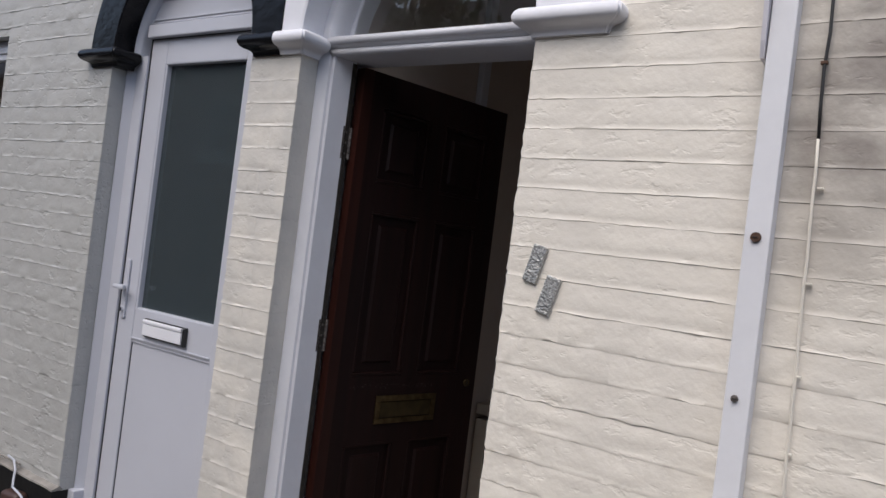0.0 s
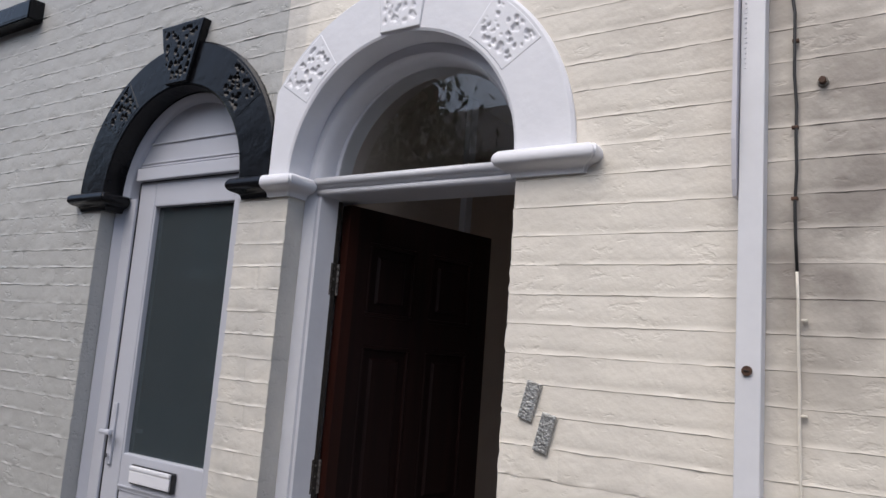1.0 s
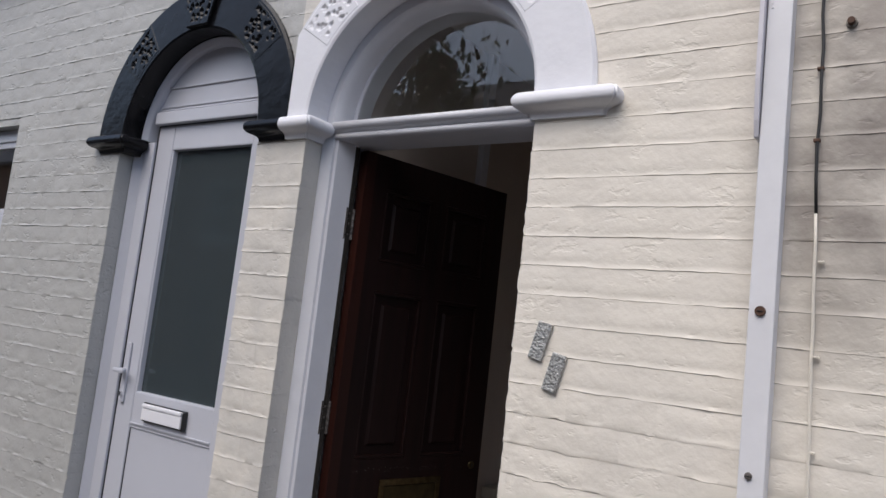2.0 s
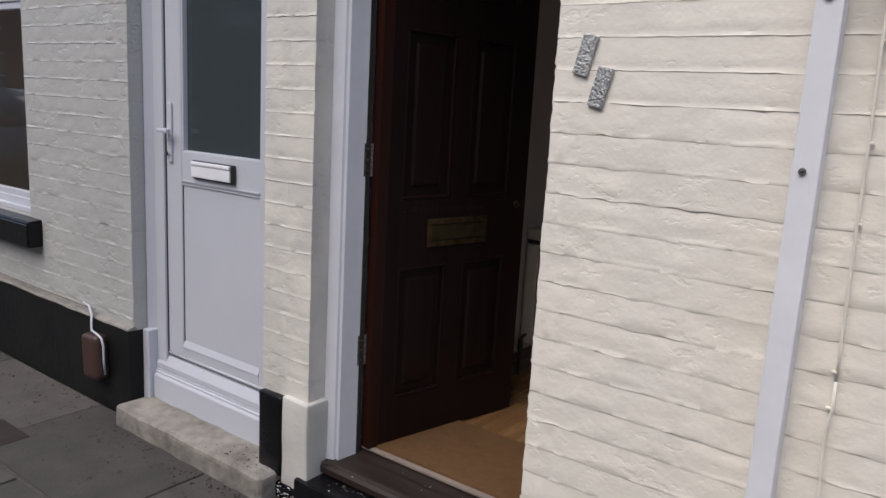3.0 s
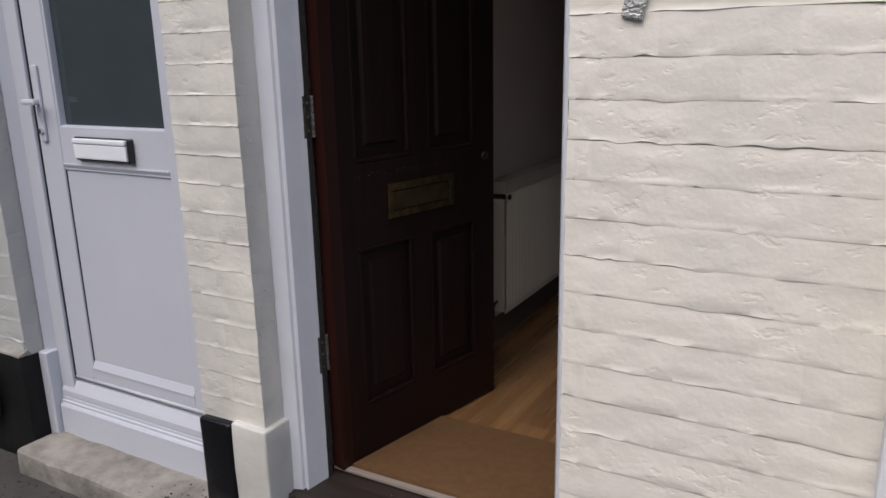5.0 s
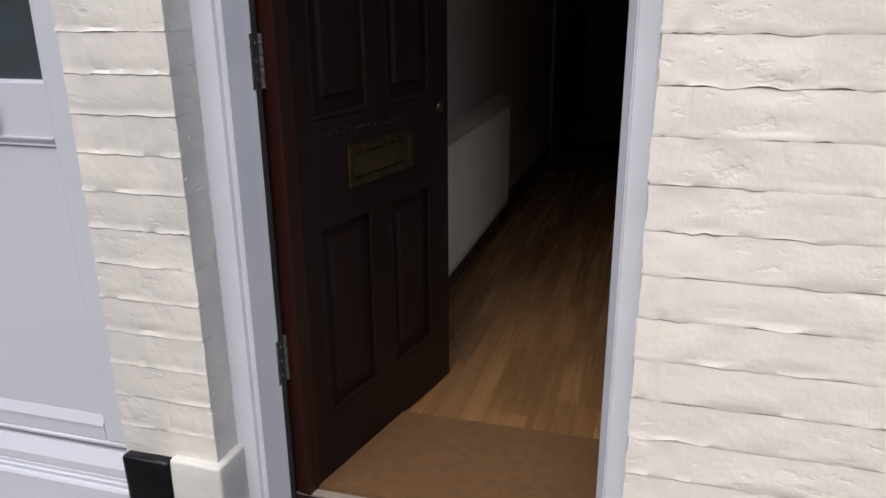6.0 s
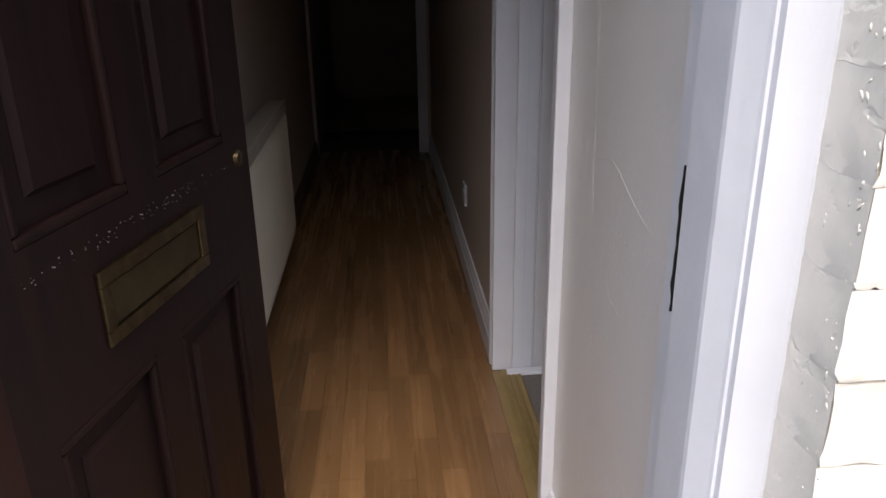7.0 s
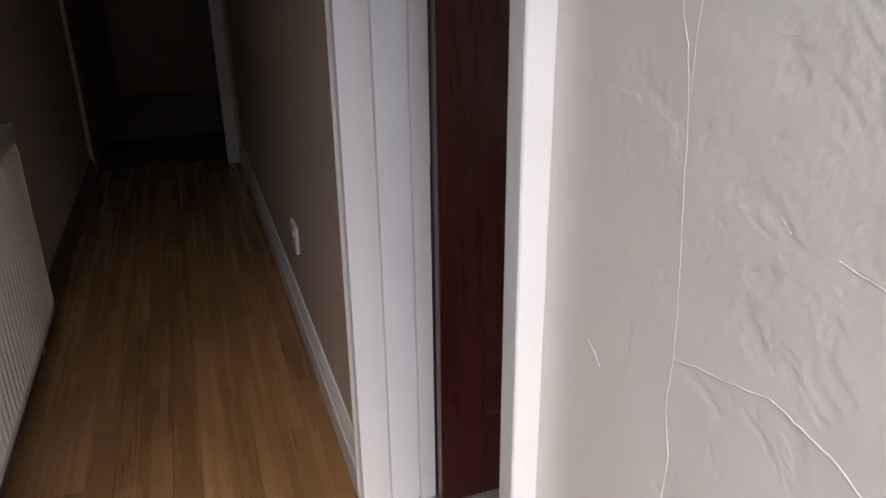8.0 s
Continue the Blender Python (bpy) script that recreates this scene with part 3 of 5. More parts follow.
arc_prof = [(RR, 0.084), (RR - 0.006, 0.082), (RR - 0.036, 0.082), (RR - 0.042, 0.088), (RR - 0.048, 0.100), (RR - 0.051, 0.118), (RR - 0.051, 0.245), (RR, 0.245)]
part("arched_head", arc_sweep(B(), RC, SPRING, arc_prof, 0, 180, 48), GLOSS, surround, smooth=True).data.set_sharp_from_angle(angle=radians(40))
bm = prism(B(), [(0.100, 1.975), (0.092, 1.982), (0.092, 1.996), (0.080, 2.002), (0.070, 2.012), (0.070, 2.026), (0.080, 2.034), (0.150, 2.040), (0.245, 2.040), (0.245, 1.975)], "yz", FX0 - 0.02, FX1 + 0.02)
part("transom", bm, GLOSS, surround)
part("transom_roll", tube(B(), [(FX0 - 0.02, 0.078, 2.020), (FX1 + 0.02, 0.078, 2.020)], 0.0135, 14), GLOSS, surround, smooth=True)
part("transom_roll", tube(B(), [(FX0 - 0.02, 0.094, 1.986), (FX1 + 0.02, 0.094, 1.986)], 0.011, 14), GLOSS, surround, smooth=True)
fan = thing("fanlight", "half-round clear glass fanlight over the open door", "fanlight", (RC, 0.17, 2.035))
part("glazing_bead", arc_sweep(B(), RC + 0.005, 2.035, [(0.367, 0.164), (0.371, 0.160), (0.385, 0.160), (0.385, 0.19), (0.367, 0.19)], 0, 180, 32), GLOSS, fan)
pane = part("glass_pane", arc_sweep(B(), RC + 0.005, 2.035, [(0.0001, 0.168), (0.376, 0.168), (0.376, 0.172), (0.0001, 0.172)], 0, 180, 32), CLEAR, fan)
pane.visible_shadow = False

# ---- white plastic door of the pale house ----
DY = 0.095
door = thing("front_door", "closed white plastic front door with tall frosted glass pane", "door", ((L0 + L1) / 2, DY, -0.08))
DX0, DX1, DZ0, DZ1 = -1.822, -1.128, 0.122, 2.088


def rail_frame(bm, x0, x1, z0, z1, w, y0, y1, bevel=0.004):
    box(bm, x0, x0 + w, y0, y1, z0, z1, bevel)
    box(bm, x1 - w, x1, y0, y1, z0, z1, bevel)
    box(bm, x0 + w, x1 - w, y0 + 0.001, y1, z0, z0 + w, bevel)
    box(bm, x0 + w, x1 - w, y0 + 0.001, y1, z1 - w, z1, bevel)
    return bm


outer = B()
box(outer, -1.890, DX0 - 0.003, DY - 0.012, DY + 0.07, -0.06, 2.02, 0.004)
box(outer, DX1 + 0.003, L1 - 0.002, DY - 0.025, DY + 0.07, -0.06, 2.02, 0.004)
box(outer, DX0 - 0.003, DX1 + 0.003, DY - 0.025, DY + 0.07, DZ1 + 0.003, DZ1 + 0.055, 0.004)
part("outer_frame", outer, UPVC, door)
part("splayed_trim", prism(B(), [(LX + 0.001, 0.070), (LX + 0.004, 0.064), (LX + 0.010, 0.063), (-1.892, 0.092), (-1.889, 0.098), (-1.889, 0.165), (LX + 0.001, 0.165)], "xy", -0.06, 2.02), UPVC, door)
part("cill", prism(B(), [(DY + 0.07, -0.095), (DY - 0.034, -0.095), (DY - 0.034, 0.018), (DY - 0.030, 0.025), (DY - 0.022, 0.027), (DY + 0.07, 0.027)], "yz", -1.886, L1 - 0.004), UPVC, door)
part("cill_bead", prism(B(), [(DY + 0.07, 0.028), (DY - 0.024, 0.028), (DY - 0.024, 0.036), (DY - 0.019, 0.038), (DY - 0.019, 0.047), (DY - 0.013, 0.050), (DY + 0.07, 0.050)], "yz", -1.888, L1 - 0.004), UPVC, door)
part("threshold", prism(B(), [(DY + 0.07, 0.052), (DY - 0.018, 0.052), (DY - 0.018, 0.074), (DY + 0.000, 0.112), (DY + 0.07, 0.112)], "yz", -1.888, L1 - 0.004), UPVC, door)
part("corner_block", box(B(), LX + 0.002, LX + 0.046, 0.040, DY + 0.02, -0.095, 0.222, 0.007, 3), UPVC, door, "short white block over the frame foot")
frame_bm = B()
box(frame_bm, DX0, DX0 + 0.105, DY, DY + 0.055, DZ0 + 0.014, DZ1, 0.006)
box(frame_bm, DX1 - 0.105, DX1, DY, DY + 0.055, DZ0 + 0.014, DZ1, 0.006)
box(frame_bm, DX0 + 0.105, DX1 - 0.105, DY + 0.0005, DY + 0.055, DZ0 + 0.014, 0.178, 0.004)
box(frame_bm, DX0 + 0.105, DX1 - 0.105, DY + 0.0005, DY + 0.055, DZ1 - 0.105, DZ1, 0.006)
box(frame_bm, DX0 + 0.105, DX1 - 0.105, DY + 0.003, DY + 0.05, 0.865, 0.998)
leaf = part("leaf", frame_bm, UPVC, door)
part("drip_groove", tube(B(), [(DX0 + 0.002, DY + 0.006, 0.130), (DX1 - 0.002, DY + 0.006, 0.130)], 0.0085), UPVC, door, smooth=True)
part("lower_panel", box(B(), DX0 + 0.105, DX1 - 0.105, DY + 0.008, DY + 0.040, DZ0 + 0.075, 0.875, 0.002), UPVC, door)
bead = B()
for prof, plane, lo, hi in (([(DY - 0.002, 0.176), (DY - 0.002, 0.180), (DY + 0.007, 0.206), (DY + 0.03, 0.206), (DY + 0.03, 0.176)], "yz", DX0 + 0.105, DX1 - 0.105), ([(DY - 0.002, 0.884), (DY - 0.002, 0.880), (DY + 0.007, 0.862), (DY + 0.03, 0.862), (DY + 0.03, 0.884)], "yz", DX0 + 0.105, DX1 - 0.105)):
    prism(bead, prof, plane, lo, hi)
part("panel_bead", bead, UPVC, door)
part("glass_bead", rail_frame(B(), DX0 + 0.098, DX1 - 0.098, 0.99, DZ1 - 0.075, 0.014, DY + 0.004, DY + 0.03, 0.005), UPVC, door)
glazing = part("glass_pane", box(B(), DX0 + 0.105, DX1 - 0.105, DY + 0.026, DY + 0.034, 0.995, DZ1 - 0.08), FROSTED, door, "dark frosted glass pane")
glazing.visible_shadow = False
part("arched_frame", arc_sweep(B(), LC, SPRING, [(LR - 0.004, 0.070), (LR - 0.008, 0.066), (LR - 0.030, 0.078), (LR - 0.034, 0.086), (LR - 0.034, 0.16), (LR - 0.004, 0.16)], 0, 180, 40), UPVC, door, smooth=True).data.set_sharp_from_angle(angle=radians(40))
head_panel = B()
arc_sweep(head_panel, LC, SPRING, [(0.0001, DY + 0.008), (LR - 0.004, DY + 0.008), (LR - 0.004, DY + 0.05), (0.0001, DY + 0.05)], 18, 162, 30)
part("arched_panel", head_panel, UPVC, door, "white boarded panel in the arch")
for z in (2.155, 2.168, 2.25):
    part("panel_rib", box(B(), L0 + 0.03, L1 - 0.03, DY + 0.001, DY + 0.008, z, z + 0.008, 0.002), UPVC, door)
lbox = part("letter_box", box(B(), -1.634, -1.374, DY - 0.008, DY + 0.002, 0.900, 0.972, 0.003), BLACK_PLASTIC, door, "black surround of the letter box")
part("flap", box(box(B(), -1.629, -1.388, DY - 0.018, DY - 0.006, 0.906, 0.952, 0.004), -1.629, -1.388, DY - 0.021, DY - 0.006, 0.953, 0.968, 0.004), WHITE_STONE, lbox, "bright white flap")
part("gasket", box(B(), DX0 - 0.004, DX0 + 0.002, DY - 0.002, DY + 0.03, DZ0, DZ1), BLACK_PLASTIC, door)
part("gasket", box(B(), DX0, DX1, DY - 0.001, DY + 0.03, DZ1 - 0.0005, DZ1 + 0.0035), BLACK_PLASTIC, door)
part("gasket", box(B(), DX0 + 0.1048, DX0 + 0.1080, DY + 0.005, DY + 0.02, 0.203, 0.862), BLACK_PLASTIC, door)
part("flap_edge", box(B(), -1.381, -1.372, DY - 0.018, DY, 0.900, 0.970, 0.003), BLACK_PLASTIC, lbox, "black edge of the letter box")
han = B()
box(han, -1.800, -1.772, DY - 0.010, DY, 0.95, 1.19, 0.006)
box(han, -1.812, -1.742, DY - 0.052, DY - 0.034, 1.068, 1.086, 0.007)
box(han, -1.794, -1.778, DY - 0.045, DY - 0.008, 1.068, 1.086, 0.005)
handle = part("handle", han, UPVC, door, "white lever handle on a long plate")
part("cylinder", disc(B(), (-1.786, DY - 0.013, 0.985), 0.009, 0.012), CHROME, handle)

# ---- dark front door, standing open into the hall ----
LEAF_W, LEAF_H, LEAF_T = 0.722, 1.955, 0.044
leaf54 = thing("front_door", "dark mahogany panelled front door standing open", "door", (-0.742, 0.192, 0.006), 77.3)


def panelled(bm_body, w, h, t, panels, depth=0.012):
    """Stiles and rails round sunk panels; the face is at y = 0, the door runs along x."""
    xs = sorted({0.0, w, *[p[0] for p in panels], *[p[1] for p in panels]})
    zs = sorted({0.0, h, *[p[2] for p in panels], *[p[3] for p in panels]})
    for xa, xb in zip(xs, xs[1:]):
        for za, zb in zip(zs, zs[1:]):
            mx, mz = (xa + xb) / 2, (za + zb) / 2
            hollow = any(p[0] < mx < p[1] and p[2] < mz < p[3] for p in panels)
            box(bm_body, xa, xb, depth if hollow else 0.0, t - depth if hollow else t, za, zb)
    bmesh.ops.remove_doubles(bm_body, verts=bm_body.verts[:], dist=0.0001)
    return bm_body


PANELS = [(xa, xb, za, zb) for za, zb in ((0.17, 0.66), (0.90, 1.48), (1.58, 1.84)) for xa, xb in ((0.10, 0.322), (0.400, 0.622))]
body = part("stiles_and_rails", panelled(B(), LEAF_W, LEAF_H, LEAF_T, PANELS), MAHOGANY, leaf54, world=False)
for x0, x1, z0, z1 in PANELS:
    bm = prism(B(), [(x0 + 0.045, z0 + 0.045), (x1 - 0.045, z0 + 0.045), (x1 - 0.045, z1 - 0.045), (x0 + 0.045, z1 - 0.045)], "xz", 0.003, 0.014)
    bmesh.ops.bevel(bm, geom=[e for e in bm.edges if all(abs(v.co.y - 0.003) < 1e-5 for v in e.verts)], offset=0.008, segments=1, affect="EDGES")
    panel = part("panel", bm, MAHOGANY, leaf54, world=False)
    bm = B()
    for a0, a1, b0, b1 in ((x0, x1, z0, z0 + 0.014), (x0, x1, z1 - 0.014, z1), (x0, x0 + 0.014, z0 + 0.014, z1 - 0.014), (x1 - 0.014, x1, z0 + 0.014, z1 - 0.014)):
        box(bm, a0, a1, -0.001, 0.013, b0, b1, 0.005)
    part("panel_moulding", bm, MAHOGANY, panel, world=False)
# strip round the hinge edge that carries its daylight as colour
part("lit_edge_strip", box(B(), -0.0012, 0.042, -0.0008, LEAF_T - 0.001, 0.002, LEAF_H - 0.002), HINGE_STILE, leaf54, "red-brown hinge edge, coloured lighter for the daylight on it", world=False)
bm = B()
box(bm, 0.220, 0.512, -0.006, 0.0, 0.725, 0.745, 0.002)
box(bm, 0.220, 0.512, -0.006, 0.0, 0.806, 0.828, 0.002)
box(bm, 0.220, 0.242, -0.006, 0.0, 0.745, 0.806, 0.002)
box(bm, 0.490, 0.512, -0.006, 0.0, 0.745, 0.806, 0.002)
plate = part("letter_plate", bm, BRASS, leaf54, "tarnished brass letter plate", world=False)
part("flap", box(B(), 0.244, 0.488, -0.003, 0.001, 0.747, 0.804, 0.002), TARNISH, plate, world=False)
bm = B()
chip_rng = random.Random(5)
for _ in range(90):
    a = chip_rng.betavariate(2.0, 2.6)
    cx, cz, q = 0.06 + 0.60 * a, 0.852 + 0.018 * chip_rng.random(), 0.0004 + 0.0010 * chip_rng.random() ** 2
    bmesh.ops.create_icosphere(bm, subdivisions=1, radius=1.0, matrix=Matrix.Translation((cx, 0.0, cz)) @ Matrix.Diagonal((q * 1.6, 0.0012, q, 1)))
part("paint_chips", bm, DIM_CHIP, leaf54, "row of pale paint chips above the letter plate", world=False)
bm = disc(B(), (0.672, -0.003, 0.862), 0.015, 0.008)
lock = part("lock_cylinder", bm, TARNISH, leaf54, "worn dark brass lock cylinder", world=False, smooth=False)
part("key_slot", box(B(), 0.670, 0.674, -0.0085, -0.006, 0.854, 0.870), BLACK_PLASTIC, lock, world=False)


def hinge(z):
    """A butt hinge on the frame's rebate, painted over."""
    t = thing("hinge", "old steel butt hinge spotted with paint", "hinge", (-0.7835, 0.188, z), group="hinges of the dark door")
    t_leaf = B()
    box(t_leaf, -0.008, 0.0055, -0.030, 0.004, -0.055, 0.055, 0.001)
    fixed = part("plate", t_leaf, STEEL, t, world=False)
    for dz in (-0.036, 0.0, 0.036):
        part("screw", disc(B(), (0.0062, -0.014, dz), 0.0045, 0.003, "x", 10), STEEL, fixed, world=False)
    bm = B()
    for dz in (-0.044, -0.022, 0.0, 0.022, 0.044):
        disc(bm, (0.006, 0.006, dz), 0.006, 0.020, "z", 10)
    part("knuckle", bm, STEEL, t, world=False)
    return t


for z in (1.70, 1.043, 0.376):
    hinge(z)

# ---- sill, step and plinths ----
bm = prism(B(), [(0.26, -0.10), (0.26, -0.004), (0.075, -0.024), (0.058, -0.030), (0.050, -0.040), (0.052, -0.062), (0.07, -0.070), (0.07, -0.10)], "yz", R0 - 0.004, R1 + 0.004)
roughen(bm, 0.003, 14)
solo("door_sill", bm, SILLWOOD, "worn dark brown timber door sill with flaked paint", "sill")
bm = box(B(), R0 - 0.03, R1 + 0.03, -0.035, 0.12, GROUND - 0.01, -0.072, 0.012)
bmesh.ops.subdivide_edges(bm, edges=[e for e in bm.edges if e.calc_length() > 0.5], cuts=12)
roughen(bm, 0.006, 11, 3)
solo("doorstep", bm, BLACK_STONE, "black-painted stone doorstep with chipped paint", "step")
bm = box(B(), FX0 + 0.005, FX1 - 0.005, 0.200, 0.222, -0.004, 0.007, 0.003)
solo("threshold_bar", bm, BARE_WOOD, "pale grey wooden bar along the door sill", "threshold")
bm = box(B(), -1.925, -0.985, -0.10, 0.16, GROUND - 0.02, -0.084, 0.022, 3)
bmesh.ops.subdivide_edges(bm, edges=[e for e in bm.edges if e.calc_length() > 0.5], cuts=16)
roughen(bm, 0.008, 10, 5)
solo("doorstep", bm, CONCRETE, "worn grey concrete doorstep below the white door", "step", smooth=False)


def plinth_slab(name, label, material, x0, x1, z0, z1, y0, amount=0.003, bevel=0.008, y1=0.02):
    bm = B()
    nx = max(1, int((x1 - x0) / 0.05))
    nz = max(1, int((z1 - z0) / 0.05))
    box(bm, x0, x1, y0, y1, z0, z1, bevel)
    bmesh.ops.subdivide_edges(bm, edges=[e for e in bm.edges if e.calc_length() > 0.1], cuts=max(2, min(24, max(nx, nz))), use_grid_fill=True)
    roughen(bm, amount, 8, x0)
    return solo(name, bm, material, label, "plinth", smooth=True, kind="structure")


plinth_slab("plinth_left", "black-painted rendered plinth along the wall foot", BLACK_WALL, -6.5, LX + 0.004, GROUND - 0.02, 0.222, -0.022)
bm = prism(B(), [(-0.030, 0.222), (-0.028, 0.228), (0.006, 0.240), (0.02, 0.222)], "yz", -6.5, LX + 0.004)
bmesh.ops.subdivide_edges(bm, edges=[e for e in bm.edges if e.calc_length() > 0.5], cuts=80)
roughen(bm, 0.005, 12, 2)
solo("plinth_trim", bm, MORTAR, "grey mortar fillet on top of the black plinth", "trim", kind="structure")
bm = B()
box(bm, LX - 0.02, LX + 0.004, -0.02, 0.07, GROUND, 0.218, 0.005)
solo("plinth_return", bm, BLACK_WALL, "black-painted return of the plinth beside the white door", "plinth", kind="structure")
plinth_slab("plinth_pier_black", "black-painted strip at the pier foot", BLACK_STONE, L1 + 0.006, -0.966, -0.10, 0.200, -0.024, 0.002, 0.010)
plinth_slab("plinth_pier_cream", "cream rendered foot of the brick pier", SMOOTH_CREAM, -0.966, R0 + 0.018, -0.125, 0.206, -0.020, 0.004, 0.007, 0.085)
plinth_slab("plinth_pier_base", "chipped black base under the pier foot", BLACK_STONE, -1.0, R0 + 0.02, GROUND - 0.02, -0.12, -0.026, 0.006, 0.01, 0.09)
plinth_slab("plinth_right", "white-painted rendered plinth along the wall foot", WHITE_STONE, 0.002, 3.6, GROUND - 0.02, 0.150, -0.018, 0.004, 0.012)

# ---- downpipe cover and cables ----
pipe = thing("downpipe_casing", "white square plastic casing fixed up the wall", "pipe", (0.63, 0, 0.35))
part("casing", box(B(), 0.582, 0.634, -0.046, 0.0, 0.36, 4.4, 0.003), PIPE, pipe)
bm = prism(B(), [(-0.046, 1.865), (-0.056, 1.90), (-0.068, 1.99), (-0.068, 4.4), (-0.0, 4.4), (-0.0, 1.865)], "yz", 0.570, 0.5795)
part("side_strip", bm, PIPE_MAUVE, pipe)
bm = B()
for i in range(60):
    disc(bm, (0.592, -0.0465, 2.16 + i * 0.012), 0.003, 0.003, "y", 6)
part("perforation", bm, PIPE, pipe)
part("foot", box(B(), 0.578, 0.638, -0.05, 0.0, 0.338, 0.366, 0.004), CONCRETE, pipe)
for z, r, m, dx in ((1.484, 0.0115, RUST, 0.606), (1.143, 0.008, STEEL, 0.603)):
    screw = part("screw", disc(B(), (dx, -0.048, z), r, 0.008), m, pipe, "rusty round-headed screw")
    part("slot", box(B(), dx - r * 0.5, dx + r * 0.5, -0.0535, -0.051, z - 0.001, z + 0.001), BLACK_PLASTIC, screw)
cable = thing("wall_cable", "thin cable clipped up the brick wall, black above and painted below", "cable", (0.70, -0.01, 0.3))


def wavy(z0, z1, x0, x1, n, amp, seed):
    return [(x0 + (x1 - x0) * i / n + amp * noise.noise(Vector((seed, i * 0.7, 0))), -0.012 + 0.004 * noise.noise(Vector((i * 0.9, seed, 3))), z0 + (z1 - z0) * i / n) for i in range(n + 1)]


part("black_sheath", tube(B(), wavy(1.70, 4.2, 0.697, 0.655, 34, 0.012, 1.0), 0.0036), CABLE_BLACK, cable, smooth=True)
part("painted_sheath", tube(B(), wavy(0.72, 1.70, 0.717, 0.697, 16, 0.003, 2.0), 0.0032), CABLE_CREAM, cable, smooth=True)
part("loose_sheath", tube(B(), [(0.717, -0.012, 0.72), (0.719, -0.014, 0.66), (0.712, -0.012, 0.61), (0.716, -0.014, 0.52), (0.722, -0.016, 0.44), (0.714, -0.014, 0.36), (0.700, -0.012, 0.27), (0.690, -0.012, 0.16)], 0.0032), CABLE_CREAM, cable, smooth=True)
for z in (0.739, 0.66, 1.047, 1.207, 1.40, 1.598):
    part("clip", box(B(), 0.7055, 0.7175, -0.0155, -0.004, z - 0.002, z + 0.002, 0.0009), CABLE_CREAM, cable)
for z in (2.02, 2.22, 1.86):
    part("clip", box(B(), 0.684, 0.698, -0.016, -0.004, z - 0.0035, z + 0.0035, 0.0015), RUST, cable, "rusty nail clip")
stub = thing("wall_plug", "rusty screw stub sticking out of the brickwork", "screw", (0.745, -0.01, 2.12))
part("screw", disc(B(), (0.745, -0.010, 2.12), 0.008, 0.02), RUST, stub)
part("plug_collar", disc(B(), (0.745, -0.003, 2.12), 0.012, 0.008), CONCRETE, stub)

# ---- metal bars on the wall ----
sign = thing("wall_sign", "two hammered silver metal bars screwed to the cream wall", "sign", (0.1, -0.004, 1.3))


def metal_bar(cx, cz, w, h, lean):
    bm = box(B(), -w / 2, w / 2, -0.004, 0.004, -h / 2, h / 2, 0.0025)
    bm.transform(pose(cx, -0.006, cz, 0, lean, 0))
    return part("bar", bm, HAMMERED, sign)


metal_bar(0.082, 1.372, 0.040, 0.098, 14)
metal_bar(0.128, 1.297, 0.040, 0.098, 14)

# ---- left window of the pale house ----
win = thing("window", "white plastic framed window with dark reflecting panes", "window", (-3.44, 0.06, WIN_Z0))
WX0 = -4.05
part("frame", rail_frame(B(), WX0 + 0.004, WIN_X - 0.004, WIN_Z0 + 0.004, WIN_Z1 - 0.004, 0.06, 0.05, 0.11), UPVC, win)
part("transom", box(B(), WX0 + 0.064, WIN_X - 0.064, 0.051, 0.108, 1.62, 1.70, 0.005), UPVC, win)
part("mullion", box(B(), -3.47, -3.41, 0.052, 0.107, WIN_Z0 + 0.064, 1.62, 0.005), UPVC, win)
for x0, x1, z0, z1 in ((WX0 + 0.06, WIN_X - 0.06, 1.70, WIN_Z1 - 0.06), (WX0 + 0.06, -3.47, WIN_Z0 + 0.06, 1.62), (-3.41, WIN_X - 0.06, WIN_Z0 + 0.06, 1.62)):
    sash = part("sash", rail_frame(B(), x0, x1, z0, z1, 0.035, 0.058, 0.10), UPVC, win)
    g = part("pane", box(B(), x0 + 0.03, x1 - 0.03, 0.076, 0.082, z0 + 0.03, z1 - 0.03), CLEAR, sash)
    g.visible_shadow = False
part("inner_sill", box(B(), WX0 + 0.004, WIN_X - 0.004, 0.02, 0.05, WIN_Z0 + 0.002, WIN_Z0 + 0.028, 0.006), UPVC, win)


def stone_sill(x0, x1, z0, z1, label):
    bm = prism(B(), [(0.06, z0), (-0.070, z0), (-0.072, z0 + 0.01), (-0.072, z1 - 0.022), (-0.064, z1 - 0.010), (0.06, z1)], "yz", x0, x1)
    bmesh.ops.bevel(bm, geom=bm.edges[:], offset=0.006, segments=2, affect="EDGES")
    solo("window_sill", bm, BLACK_STONE, label, "sill")


stone_sill(-4.2, -2.715, 0.462, 0.598, "black gloss painted stone window sill")
stone_sill(-4.2, -2.655, 2.92, 3.03, "black gloss painted stone sill of the upper window")
box_thing = thing("meter_box", "small brown plastic cable cover hung on the black plinth", "cover box", (-2.16, -0.03, 0.05))
bm = box(B(), -2.226, -2.098, -0.085, -0.018, -0.040, 0.165, 0.030, 5)
bm.transform(pose(-2.16, -0.03, 0.065, 0, -4, 0) @ pose(2.16, 0.03, -0.065))
cover = part("cover", bm, BROWN_PLASTIC, box_thing, smooth=True)
